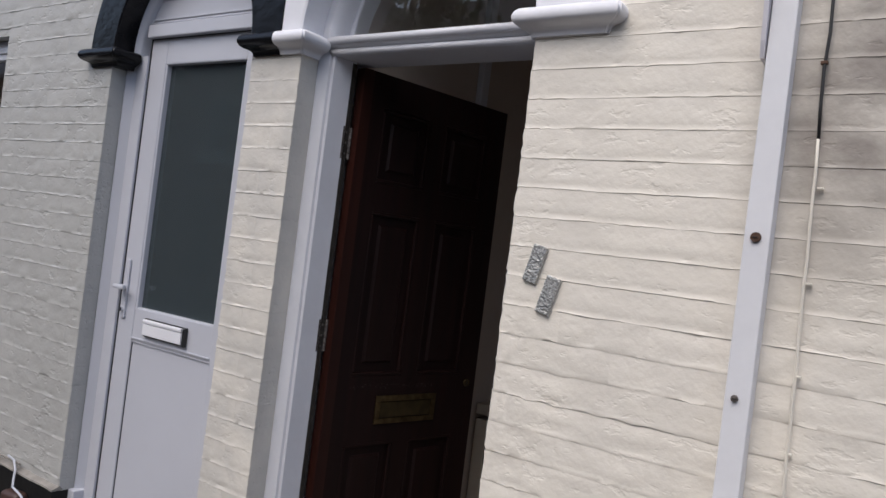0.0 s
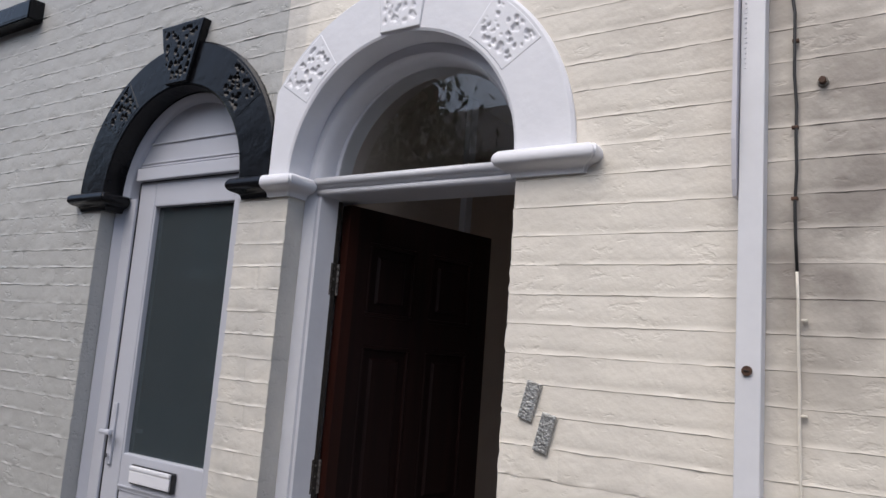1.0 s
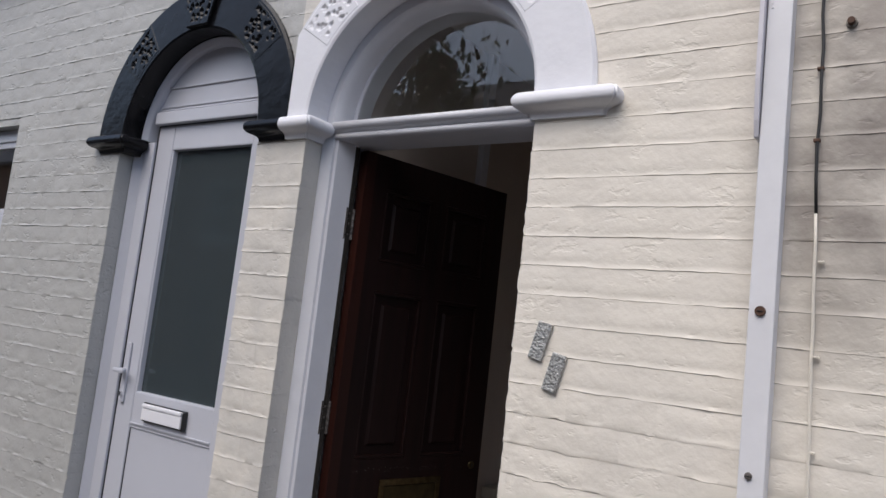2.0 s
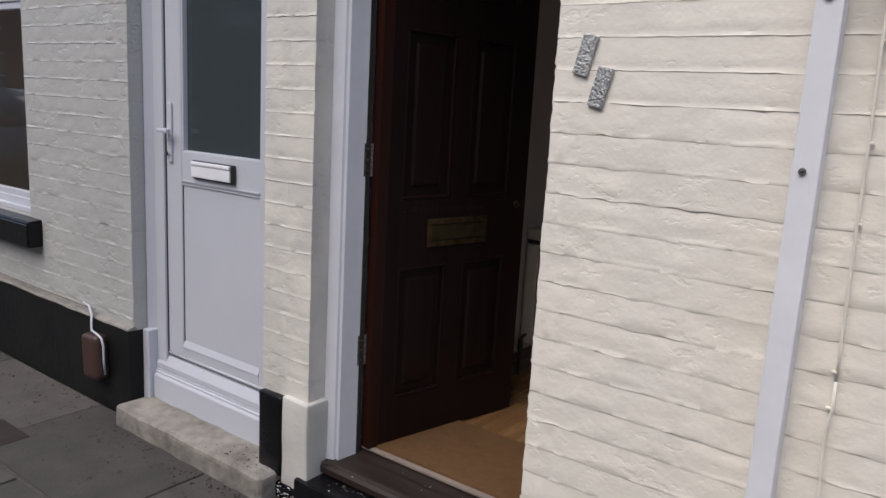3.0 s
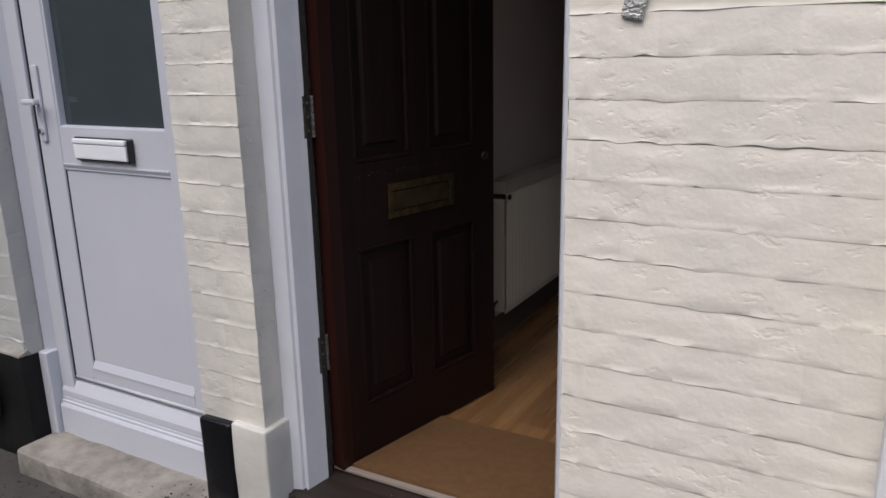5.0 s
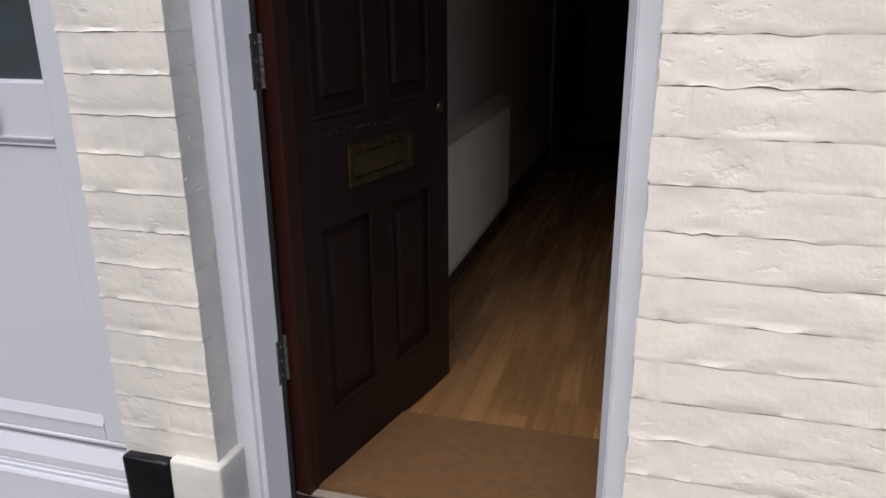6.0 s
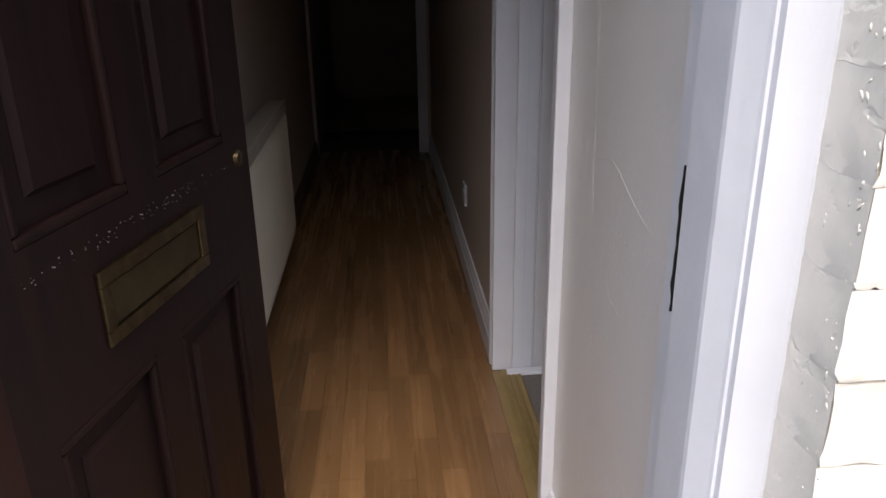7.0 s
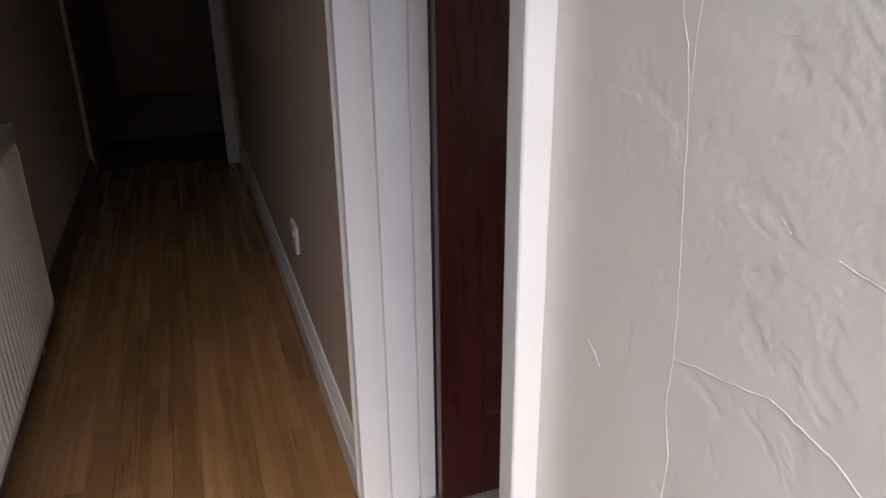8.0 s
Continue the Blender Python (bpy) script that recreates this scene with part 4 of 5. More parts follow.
part("white_cable", tube(B(), [(-2.30, -0.028, 0.275), (-2.24, -0.032, 0.27), (-2.205, -0.04, 0.24), (-2.195, -0.048, 0.20), (-2.175, -0.058, 0.178), (-2.125, -0.062, 0.173), (-2.088, -0.062, 0.162), (-2.077, -0.060, 0.13), (-2.080, -0.058, 0.06), (-2.083, -0.052, -0.005)], 0.005), UPVC, box_thing, "white cable looped over the cover", smooth=True)
lead = thing("plinth_cable", "thin dark cable running along the plinth top", "cable", (-3, -0.02, 0.24))
part("sheath", tube(B(), [(-6.4 + i * 0.15, -0.026 + 0.003 * noise.noise(Vector((i * 0.8, 0, 0))), 0.262 + 0.008 * noise.noise(Vector((i * 0.6, 4, 0)))) for i in range(29)], 0.0042), MORTAR, lead, smooth=True)

# ---- hall things ----
mat_bm = B()
prism(mat_bm, [(-0.79, 0.224), (-0.036, 0.224), (-0.036, 0.606), (-0.041, 0.618), (-0.056, 0.624), (-0.79, 0.624)], "xy", 0.0, 0.012)
bmesh.ops.bevel(mat_bm, geom=[e for e in mat_bm.edges if all(v.co.z > 0.01 for v in e.verts)], offset=0.004, segments=2, affect="EDGES")
solo("door_mat", mat_bm, COIR, "brown coir door mat filling the hall entrance", "mat")


def skirting(name, x, side, y0, y1, h=0.12, label="white moulded skirting board along the hall", paint=GLOSS):
    s = 1 if side > 0 else -1
    prof = [(x, 0.0), (x + s * 0.018, 0.0), (x + s * 0.018, h - 0.045), (x + s * 0.014, h - 0.038), (x + s * 0.014, h - 0.028), (x + s * 0.009, h - 0.012), (x + s * 0.005, h), (x, h)]
    return solo(name, prism(B(), prof, "xz", y0, y1), paint, label, "skirting", kind="structure")


skirting("baseboard_east_far", HALL_R, -1, DOOR_B + 0.046, HALL_END)
skirting("baseboard_east_near", HALL_R, -1, 0.26, 0.799, 0.145)
skirting("baseboard_west", HALL_L, 1, DEPTH, HALL_END, 0.10, "dark brown skirting board along the hall", SKIRT_BROWN)

inner = thing("doorway_lining", "white gloss painted door lining with moulded architrave", "door frame", (0.04, 1.6, 0))
arch_prof = [(HALL_R, DOOR_B + 0.001), (HALL_R - 0.014, DOOR_B + 0.001), (HALL_R - 0.016, DOOR_B + 0.009), (HALL_R - 0.011, DOOR_B + 0.015), (HALL_R - 0.013, DOOR_B + 0.031), (HALL_R - 0.019, DOOR_B + 0.039), (HALL_R - 0.019, DOOR_B + 0.046), (HALL_R, DOOR_B + 0.046)]
part("architrave", prism(B(), arch_prof, "xy", 0.0, 2.09), GLOSS, inner)
lining_prof = [(HALL_R - 0.014, DOOR_B), (0.033, DOOR_B), (0.034, DOOR_B - 0.012), (0.063, DOOR_B - 0.012), (0.065, DOOR_B - 0.003), (0.094, DOOR_B - 0.003), (0.096, DOOR_B + 0.004), (0.099, DOOR_B + 0.004), (0.101, DOOR_B - 0.003), (ROOM_X, DOOR_B - 0.002), (ROOM_X, DOOR_B + 0.018), (HALL_R - 0.014, DOOR_B + 0.018)]
part("lining", prism(B(), lining_prof, "xy", 0.0, 2.05), GLOSS, inner)
part("near_batten", box(B(), HALL_R - 0.025, HALL_R + 0.001, 0.800, 0.831, 0.0, 2.09, 0.004, 3), GLOSS, inner)
part("near_lining", box(B(), HALL_R - 0.006, ROOM_X, 0.832, DOOR_A + 0.004, 0.0, 2.05, 0.003), GLOSS, inner)
part("head_lining", box(B(), HALL_R - 0.004, ROOM_X, DOOR_A + 0.004, DOOR_B, 2.03, 2.06, 0.002), GLOSS, inner)
bm = box(B(), 0.014, 0.128, 1.512, 1.546, 0.002, 0.012, 0.002)
roughen(bm, 0.003, 30)
solo("wood_offcut", bm, GLOSS, "broken strip of white-painted wood at the jamb foot", "offcut")
bm = prism(B(), [(-0.0285, -0.011), (-0.0285, 0.001), (-0.006, 0.003), (0.006, 0.008), (0.014, 0.006), (0.018, 0.009), (0.026, 0.006), (0.032, 0.009), (0.040, 0.006), (0.052, 0.009), (0.060, 0.0), (0.060, -0.011)], "xz", DOOR_A + 0.017, DOOR_B - 0.014)
solo("threshold_strip", bm, GOLD_STRIP, "ridged brass-coloured threshold strip in the inner doorway", "threshold")
room_door = thing("room_door", "red mahogany panelled inner door opened into the front room", "door", (0.138, 1.524, 0.008), 1)
RP = [(0.10, 0.34, 0.20, 0.80), (0.42, 0.66, 0.20, 0.80), (0.10, 0.34, 1.0, 1.85), (0.42, 0.66, 1.0, 1.85)]
part("stiles_and_rails", panelled(B(), 0.76, 1.98, 0.04, RP), MAHOGANY_RED, room_door, world=False)
for x0, x1, z0, z1 in RP:
    part("panel", box(B(), x0 + 0.04, x1 - 0.04, 0.004, 0.016, z0 + 0.04, z1 - 0.04, 0.006, 1), MAHOGANY_RED, room_door, world=False)

rad = thing("radiator", "cream enamelled ribbed panel radiator on the hall wall", "radiator", (-0.76, 1.9, 0.16))
RY0, RY1, RZ0, RZ1 = 1.295, 2.54, 0.145, 0.700
bm = B()
ny = int((RY1 - RY0) / 0.0056)
cols = []
for i in range(ny + 1):
    y = RY0 + (RY1 - RY0) * i / ny
    d = 0.0065 * max(-0.6, math.cos(2 * math.pi * (y - RY0) / 0.0333))
    cols.append([bm.verts.new((-0.722 + (d if 0.02 < z - RZ0 < 0.500 else 0), y, z)) for z in (RZ0, RZ0 + 0.018, RZ0 + 0.03, RZ0 + 0.470, RZ0 + 0.490, RZ0 + 0.510)])
for a, b in zip(cols, cols[1:]):
    for k in range(5):
        bm.faces.new((a[k], b[k], b[k + 1], a[k + 1]))
part("panel", bm, RADWHITE, rad, smooth=True)
part("body", box(B(), -0.789, -0.726, RY0 + 0.003, RY1 - 0.003, RZ0 + 0.006, RZ1 - 0.07, 0.006), RADWHITE, rad)
grille = part("top_grille", prism(B(), [(-0.721, 0.652), (-0.717, 0.656), (-0.721, 0.690), (-0.727, 0.700), (-0.789, 0.700), (-0.789, 0.652)], "xz", RY0, RY1), RADTOP, rad, "dark beige top grille")
part("grille_edge", box(B(), -0.727, -0.716, RY0, RY1, 0.690, 0.704, 0.003), RADTOP, grille)
part("air_plug", disc(B(), (-0.720, RY0 + 0.035, 0.635), 0.012, 0.014, "x", 12), TARNISH, rad, "dark round air plug")
part("side_panel", box(B(), -0.784, -0.724, RY1 - 0.002, RY1 + 0.004, RZ0 + 0.01, RZ1 - 0.02, 0.004), RADWHITE, rad)
valve = part("valve", disc(B(), (-0.769, RY1 + 0.016, 0.30), 0.011, 0.04, "z"), RADWHITE, rad)
part("valve_pipe", tube(B(), [(-0.780, RY1 + 0.016, 0.29), (-0.780, RY1 + 0.016, 0.0)], 0.006), MAGNOLIA, valve)
near_valve = part("valve", disc(B(), (-0.766, RY0 - 0.03, 0.150), 0.013, 0.05, "z"), BLACK_PLASTIC, rad, "dark radiator valve")
part("valve_pipe", tube(B(), [(-0.766, RY0 - 0.03, 0.13), (-0.766, RY0 - 0.03, 0.0)], 0.008), BLACK_PLASTIC, near_valve)
part("valve_elbow", tube(B(), [(-0.766, RY0 - 0.03, 0.175), (-0.762, RY0 - 0.015, 0.192), (-0.759, RY0 + 0.01, 0.195)], 0.008), BLACK_PLASTIC, near_valve)
sock = thing("wall_socket", "white plastic wall socket above the skirting", "socket", (HALL_R, 2.41, 0.3))
part("face_plate", box(B(), HALL_R - 0.011, HALL_R, 2.380, 2.466, 0.279, 0.365, 0.003), UPVC, sock)
part("rocker", box(B(), HALL_R - 0.014, HALL_R - 0.010, 2.399, 2.411, 0.329, 0.349, 0.002), UPVC, sock)
conduit = thing("pipe_boxing", "grey-painted vertical boxing on the hall wall", "boxing", (HALL_L, 1.0, 0))
part("boxing_face", box(B(), HALL_L, HALL_L + 0.03, 0.975, 1.03, 0.135, CEIL, 0.004), GLOSS, conduit)
strike = thing("strike_plate", "rusty lock keep let into the broken edge of the frame", "lock keep", (FX1, 0.24, 0.85))
bm = box(B(), FX1 - 0.0006, FX1 + 0.012, 0.1905, 0.1925, 0.851, 1.0)
bmesh.ops.subdivide_edges(bm, edges=[e for e in bm.edges if e.calc_length() > 0.1], cuts=14)
part("slot", roughen(bm, 0.0016, 60), BLACK_WALL, strike, "dark splintered slot")
far = thing("far_door_frame", "dim white door frame at the dark end of the hall", "door frame", (-0.43, HALL_END, 0))
part("jamb", box(B(), HALL_R - 0.085, HALL_R - 0.02, HALL_END - 0.016, HALL_END, 0.0, 2.10, 0.004), GLOSS, far)
part("head", box(B(), HALL_L + 0.02, HALL_R - 0.02, HALL_END - 0.015, HALL_END, 2.03, 2.10, 0.004), GLOSS, far)

# filled cracks in the plaster by the inner doorway
filler = thing("plaster_crack", "pale filled crack branching across the plaster", "crack", (HALL_R, 0.63, 0.9))


def crack(pts, r):
    out = []
    for (y0, z0), (y1, z1) in zip(pts, pts[1:]):
        for i in range(6):
            f = i / 6
            out.append((HALL_R + 0.0001, y0 + (y1 - y0) * f + 0.0014 * noise.noise(Vector((y0 * 90 + f * 5, z0 * 90, 1))), z0 + (z1 - z0) * f + 0.0010 * noise.noise(Vector((y0 * 70, z0 * 70 + f * 6, 4)))))
    out.append((HALL_R + 0.0001, *pts[-1]))
    return tube(B(), out, r, 6)


part("upright_crack", crack([(0.640, 1.20), (0.642, 1.107), (0.6435, 1.052), (0.639, 1.0), (0.634, 0.95), (0.630, 0.897)], 0.00036), CRACK, filler)
part("fork_crack", crack([(0.6435, 1.052), (0.650, 1.08), (0.660, 1.106), (0.670, 1.18)], 0.0004), CRACK, filler)
part("slanting_crack", crack([(0.630, 0.897), (0.610, 0.904), (0.588, 0.908), (0.552, 0.918), (0.533, 0.915), (0.509, 0.911), (0.482, 0.899), (0.457, 0.890), (0.430, 0.881), (0.403, 0.874)], 0.00048), CRACK, filler)
part("slanting_crack_end", crack([(0.403, 0.874), (0.376, 0.868), (0.350, 0.859)], 0.0003), CRACK, filler)
part("upper_crack", crack([(0.529, 1.003), (0.494, 0.998), (0.443, 1.0), (0.431, 0.995), (0.39, 0.989)], 0.00035), PLASTER, filler)
part("upper_crack", crack([(0.415, 1.009), (0.392, 1.014), (0.381, 1.01), (0.351, 1.009), (0.323, 1.004)], 0.00025), PLASTER, filler)
part("short_crack", crack([(0.293, 1.044), (0.290, 1.039), (0.291, 1.025)], 0.0004), PLASTER, filler)
part("short_crack", crack([(0.401, 0.842), (0.378, 0.841)], 0.0003), PLASTER, filler)
part("low_crack", crack([(0.328, 0.847), (0.305, 0.849), (0.288, 0.848)], 0.0004), PLASTER, filler)
part("low_crack", crack([(0.532, 0.734), (0.505, 0.715), (0.464, 0.711)], 0.0004), PLASTER, filler)
part("short_crack", crack([(0.335, 0.881), (0.324, 0.886)], 0.00035), PLASTER, filler)
part("short_crack", crack([(0.315, 0.881), (0.293, 0.893), (0.288, 0.902)], 0.00035), PLASTER, filler)
part("short_crack", crack([(0.729, 0.859), (0.720, 0.855), (0.710, 0.846)], 0.0004), PLASTER, filler)
part("fine_crack", crack([(0.630, 0.897), (0.633, 0.863), (0.624, 0.832), (0.626, 0.77)], 0.0004), PLASTER, filler)
flake_rng = random.Random(9)
for _ in range(16):
    y, z = flake_rng.uniform(0.3, 0.78), flake_rng.uniform(0.72, 1.2)
    ln, sl = flake_rng.uniform(0.006, 0.022), flake_rng.uniform(-1.2, 0.6)
    part("scrape", crack([(y, z), (y - ln * 0.5, z + ln * sl * 0.4), (y - ln, z + ln * sl)], flake_rng.uniform(0.0002, 0.0003)), PLASTER, filler)

# ---- small things on the ground ----
stop = thing("stopcock_cover", "small rusty iron cover set into the pavement", "cover", (-2.17, -0.45, GROUND))
part("lid", box(B(), -2.30, -2.05, -0.51, -0.39, GROUND - 0.01, GROUND + 0.004, 0.003), DARK_IRON, stop)
bm = B()
grit = random.Random(21)
for _ in range(800):
    gx = grit.uniform(-3.2, 0.1)
    gy = -0.11 - abs(grit.gauss(0, 0.05)) if gx > -1.95 else -0.03 - abs(grit.gauss(0, 0.04))
    q = 0.0012 + 0.0055 * grit.random() ** 3
    bmesh.ops.create_icosphere(bm, subdivisions=1, radius=q, matrix=Matrix.Translation((gx, gy, GROUND + q * 0.4)) @ Matrix.Rotation(grit.uniform(0, 3), 4, "Z") @ Matrix.Diagonal((1.0, grit.uniform(0.4, 1), 0.6, 1)))
for _ in range(110):
    gx, gy, q = -1.0 - abs(grit.gauss(0, 0.13)), grit.uniform(-0.085, 0.05), 0.001 + 0.004 * grit.random() ** 3
    bmesh.ops.create_icosphere(bm, subdivisions=1, radius=q, matrix=Matrix.Translation((gx, gy, -0.083)) @ Matrix.Diagonal((1.2, 0.9, 0.6, 1)))
solo("grit", bm, DIRT_AND_GAP, "loose grit along the foot of the wall", "grit", kind="stuff")
bm = B()
for _ in range(130):
    gx, gy, q = grit.uniform(-2.9, -0.9), -0.12 - abs(grit.gauss(0, 0.18)), grit.uniform(0.004, 0.013)
    m = Matrix.Translation((gx, gy, GROUND + 0.004)) @ Matrix.Rotation(grit.uniform(0, 6), 4, "Z") @ Matrix.Rotation(grit.uniform(-0.4, 0.4), 4, "X")
    vs = [bm.verts.new(m @ Vector(p)) for p in ((-q, 0, 0), (-q * 0.2, q * 0.45, 0.002), (q, 0, 0.001), (-q * 0.1, -q * 0.4, 0.002))]
    bm.faces.new(vs)
solo("dead_leaves", bm, DARK_IRON, "scattered bits of dead brown leaves on the pavement", "leaves", kind="stuff")
bm = B()
for _ in range(46):
    gx, gy, q = grit.uniform(R0 + 0.02, R1 - 0.02), grit.uniform(-0.03, 0.19), grit.uniform(0.001, 0.004)
    gz = -0.071 if gy < 0.052 else -0.024 + (gy - 0.075) * 0.108
    bmesh.ops.create_icosphere(bm, subdivisions=1, radius=q, matrix=Matrix.Translation((gx, gy, gz)) @ Matrix.Diagonal((1.3, 0.8, 0.4, 1)))
for _ in range(60):
    gx, gz, q = grit.uniform(-0.99, R0 + 0.01), GROUND + abs(grit.gauss(0, 0.028)), 0.001 + 0.0034 * grit.random() ** 2
    bmesh.ops.create_icosphere(bm, subdivisions=1, radius=q, matrix=Matrix.Translation((gx, -0.028, gz)) @ Matrix.Diagonal((1.8, 0.25, 0.6, 1)))
solo("paint_flakes", bm, GLOSS, "white paint flakes on the dark sill and step foot", "flakes", kind="stuff")

bm = B()
for _ in range(150):
    k = grit.random()
    if k < 0.55:
        gx, gy, gz = R0 + abs(grit.gauss(0, 0.035)), grit.uniform(0.055, 0.09), -0.026
    else:
        gx, gy, gz = grit.uniform(R0, R1), 0.048 - abs(grit.gauss(0, 0.02)), -0.071
    q = 0.0015 + 0.005 * grit.random() ** 2
    bmesh.ops.create_icosphere(bm, subdivisions=1, radius=q, matrix=Matrix.Translation((gx, gy, gz)) @ Matrix.Diagonal((1.3, 0.9, 0.7, 1)))
solo("doorway_dirt", bm, DIRT_AND_GAP, "black dirt gathered at the frame foot and sill", "dirt", kind="stuff")

# ---- the street behind, seen in the glass ----
bm = box(B(), -40, 40, -2.30, -2.155, -0.32, GROUND - 0.004, 0.015)
solo("kerb", bm, CONCRETE, "grey stone kerb along the pavement", "kerb", kind="structure")
bm = box(B(), -45, 45, -9.6, -7.4, -0.32, GROUND, 0.02)
solo("pavement_far", bm, SLAB, "grey pavement across the street", "pavement", kind="structure")


def terrace_house(x):
    """A plain brick terrace house facing the street; its front is at y = 0 and it faces +y in its own space."""
    t = thing("terrace_house", "red-brown brick terrace house across the street", "house", (x, -9.6, GROUND), group="houses across the street")
    openings = [(-1.9, -1.0, 0.0, 2.2), (-0.1, 1.6, 0.9, 2.4), (-1.7, -0.6, 3.2, 4.6), (0.3, 1.4, 3.2, 4.6)]
    bm = B()
    xs = sorted({-2.5, 2.5, *[o[0] for o in openings], *[o[1] for o in openings]})
    zs = sorted({0.0, 5.4, *[o[2] for o in openings], *[o[3] for o in openings]})
    for a, b in zip(xs, xs[1:]):
        for c, d in zip(zs, zs[1:]):
            if not any(o[0] < (a + b) / 2 < o[1] and o[2] < (c + d) / 2 < o[3] for o in openings):
                box(bm, a, b, -0.25, 0.0, c, d)
    part("wall", bm, HOUSE_BRICK, t, world=False)
    part("back_wall", box(B(), -2.5, 2.5, -7.0, -6.8, 0, 5.4), HOUSE_BRICK, t, world=False)
    roof = part("roof", prism(B(), [(0.3, 5.3), (0.3, 5.4), (-3.5, 7.8), (-7.3, 5.4), (-7.3, 5.3)], "yz", -2.5, 2.5), SLATE, t, world=False)
    part("chimney", box(B(), 1.8, 2.5, -3.9, -3.1, 7.2, 8.7, 0.02), HOUSE_BRICK, roof, world=False)
    part("door", box(B(), -1.86, -1.04, -0.16, -0.1, 0.0, 2.1, 0.01), MAHOGANY_RED, t, world=False)
    for x0, x1, z0, z1 in openings[1:]:
        w = part("window", rail_frame(B(), x0, x1, z0, z1, 0.07, -0.16, -0.08), UPVC, t, world=False)
        part("sash_bar", box(B(), x0 + 0.07, x1 - 0.07, -0.155, -0.085, (z0 + z1) / 2 - 0.03, (z0 + z1) / 2 + 0.03, 0.004), UPVC, w, world=False)
        part("pane", box(B(), x0 + 0.05, x1 - 0.05, -0.13, -0.12, z0 + 0.05, z1 - 0.05), DARK_GLASS, w, world=False)
        part("sill", box(B(), x0 - 0.06, x1 + 0.06, -0.2, 0.06, z0 - 0.1, z0, 0.01), WHITE_STONE, w, world=False)
    return t


first = terrace_house(2.5)
for i in range(-8, 5):
    if i:
        copy_thing(first, pose(2.5 + 5.0 * i, -9.6, GROUND))

tree = thing("tree", "broad leafy street tree across the road", "tree", (-7.2, -7.9, GROUND))
bm = B()
bmesh.ops.create_cone(bm, cap_ends=True, segments=12, radius1=0.24, radius2=0.13, depth=2.8, matrix=Matrix.Translation((0, 0, 1.4)))
limb = random.Random(31)
tips = []
for k in range(9):
    a = k * 2.4
    base, tip = Vector((0, 0, 2.2 + 0.1 * k)), Vector((math.cos(a) * limb.uniform(1.0, 1.9), math.sin(a) * limb.uniform(0.9, 1.5), limb.uniform(4.0, 7.0)))
    mid = base.lerp(tip, 0.5) + Vector((0, 0, 0.3))
    tube(bm, [base, mid, tip], 0.05, 6)
    tips += [mid, tip]
part("trunk", bm, BARK, tree, world=False, smooth=True)
leaf_v, leaf_f = [], []
for k in range(5200):
    c = limb.choice(tips) + Vector((limb.gauss(0, 0.55), limb.gauss(0, 0.5), limb.gauss(0, 0.5)))
    q = limb.uniform(0.05, 0.11)
    m = Matrix.Translation(c) @ Euler((limb.uniform(0, 3), limb.uniform(0, 3), limb.uniform(0, 6))).to_matrix().to_4x4()
    b0 = len(leaf_v)
    leaf_v += [tuple(m @ Vector(p)) for p in ((-q, 0, 0), (0, q * 0.5, 0.01), (q, 0, 0), (0, -q * 0.5, 0.01))]
    leaf_f.append((b0, b0 + 1, b0 + 2, b0 + 3))
me = bpy.data.meshes.new("crown")
me.from_pydata(leaf_v, [], leaf_f)
me.materials.append(LEAVES)
crown = new("crown", me)
crown.parent = tree

car = thing("parked_car", "dark blue parked hatchback at the kerb", "car", (-11.5, -3.25, -0.30))
bm = prism(B(), [(-2.0, 0.30), (-2.02, 0.62), (-1.85, 0.82), (-1.0, 0.94), (1.75, 0.96), (1.98, 0.80), (2.0, 0.32)], "xz", -0.86, 0.86)
bmesh.ops.bevel(bm, geom=bm.edges[:], offset=0.06, segments=3, affect="EDGES")
shell = part("body", bm, CAR_PAINT, car, world=False, smooth=True)
bm = prism(B(), [(-1.05, 0.90), (-0.35, 1.40), (1.15, 1.46), (1.75, 0.92)], "xz", -0.72, 0.72)
bmesh.ops.bevel(bm, geom=bm.edges[:], offset=0.07, segments=3, affect="EDGES")
part("cabin", bm, CAR_PAINT, car, world=False, smooth=True)
for y in (-0.725, 0.725):
    part("side_window", prism(B(), [(-0.80, 0.98), (-0.25, 1.34), (1.05, 1.38), (1.45, 0.98)], "xz", y - 0.006, y + 0.006), DARK_GLASS, car, world=False)
for x in (-1.25, 1.25):
    for y in (-0.80, 0.80):
        wheel = part("wheel", disc(B(), (x, y, 0.31), 0.31, 0.2, "y", 24), RUBBER, car, world=False)
        part("rim", disc(B(), (x, y + 0.1 * (1 if y > 0 else -1), 0.31), 0.2, 0.02, "y", 16), CHROME, wheel, world=False)

# ---- pieces: laminate strips, paving slabs, bricks ----
rng = random.Random(7)
strip_meshes = {}
col, x = 0, HALL_L
while x < HALL_R - 0.005:
    w = min(0.064, HALL_R - x)
    y = 0.225 - rng.uniform(0, 0.3)
    while y < HALL_END + 0.1:
        ln = rng.choice((0.26, 0.34, 0.42, 0.5))
        y0, y1 = max(y, 0.225), min(y + ln, HALL_END + 0.1)
        if y1 - y0 > 0.02:
            key = (round(w, 3), round(y1 - y0, 3))
            if key not in strip_meshes:
                strip_meshes[key] = mesh_of("plank", box(B(), 0.0003, w - 0.0003, 0.0003, y1 - y0 - 0.0003, -0.012, 0.0), LAMINATE)
            ob = new("plank", strip_meshes[key])
            ob.matrix_basis = pose(x, y0, 0.0)
            ob.parent = floor
        y += ln
    x += 0.064

slab_mesh = {}
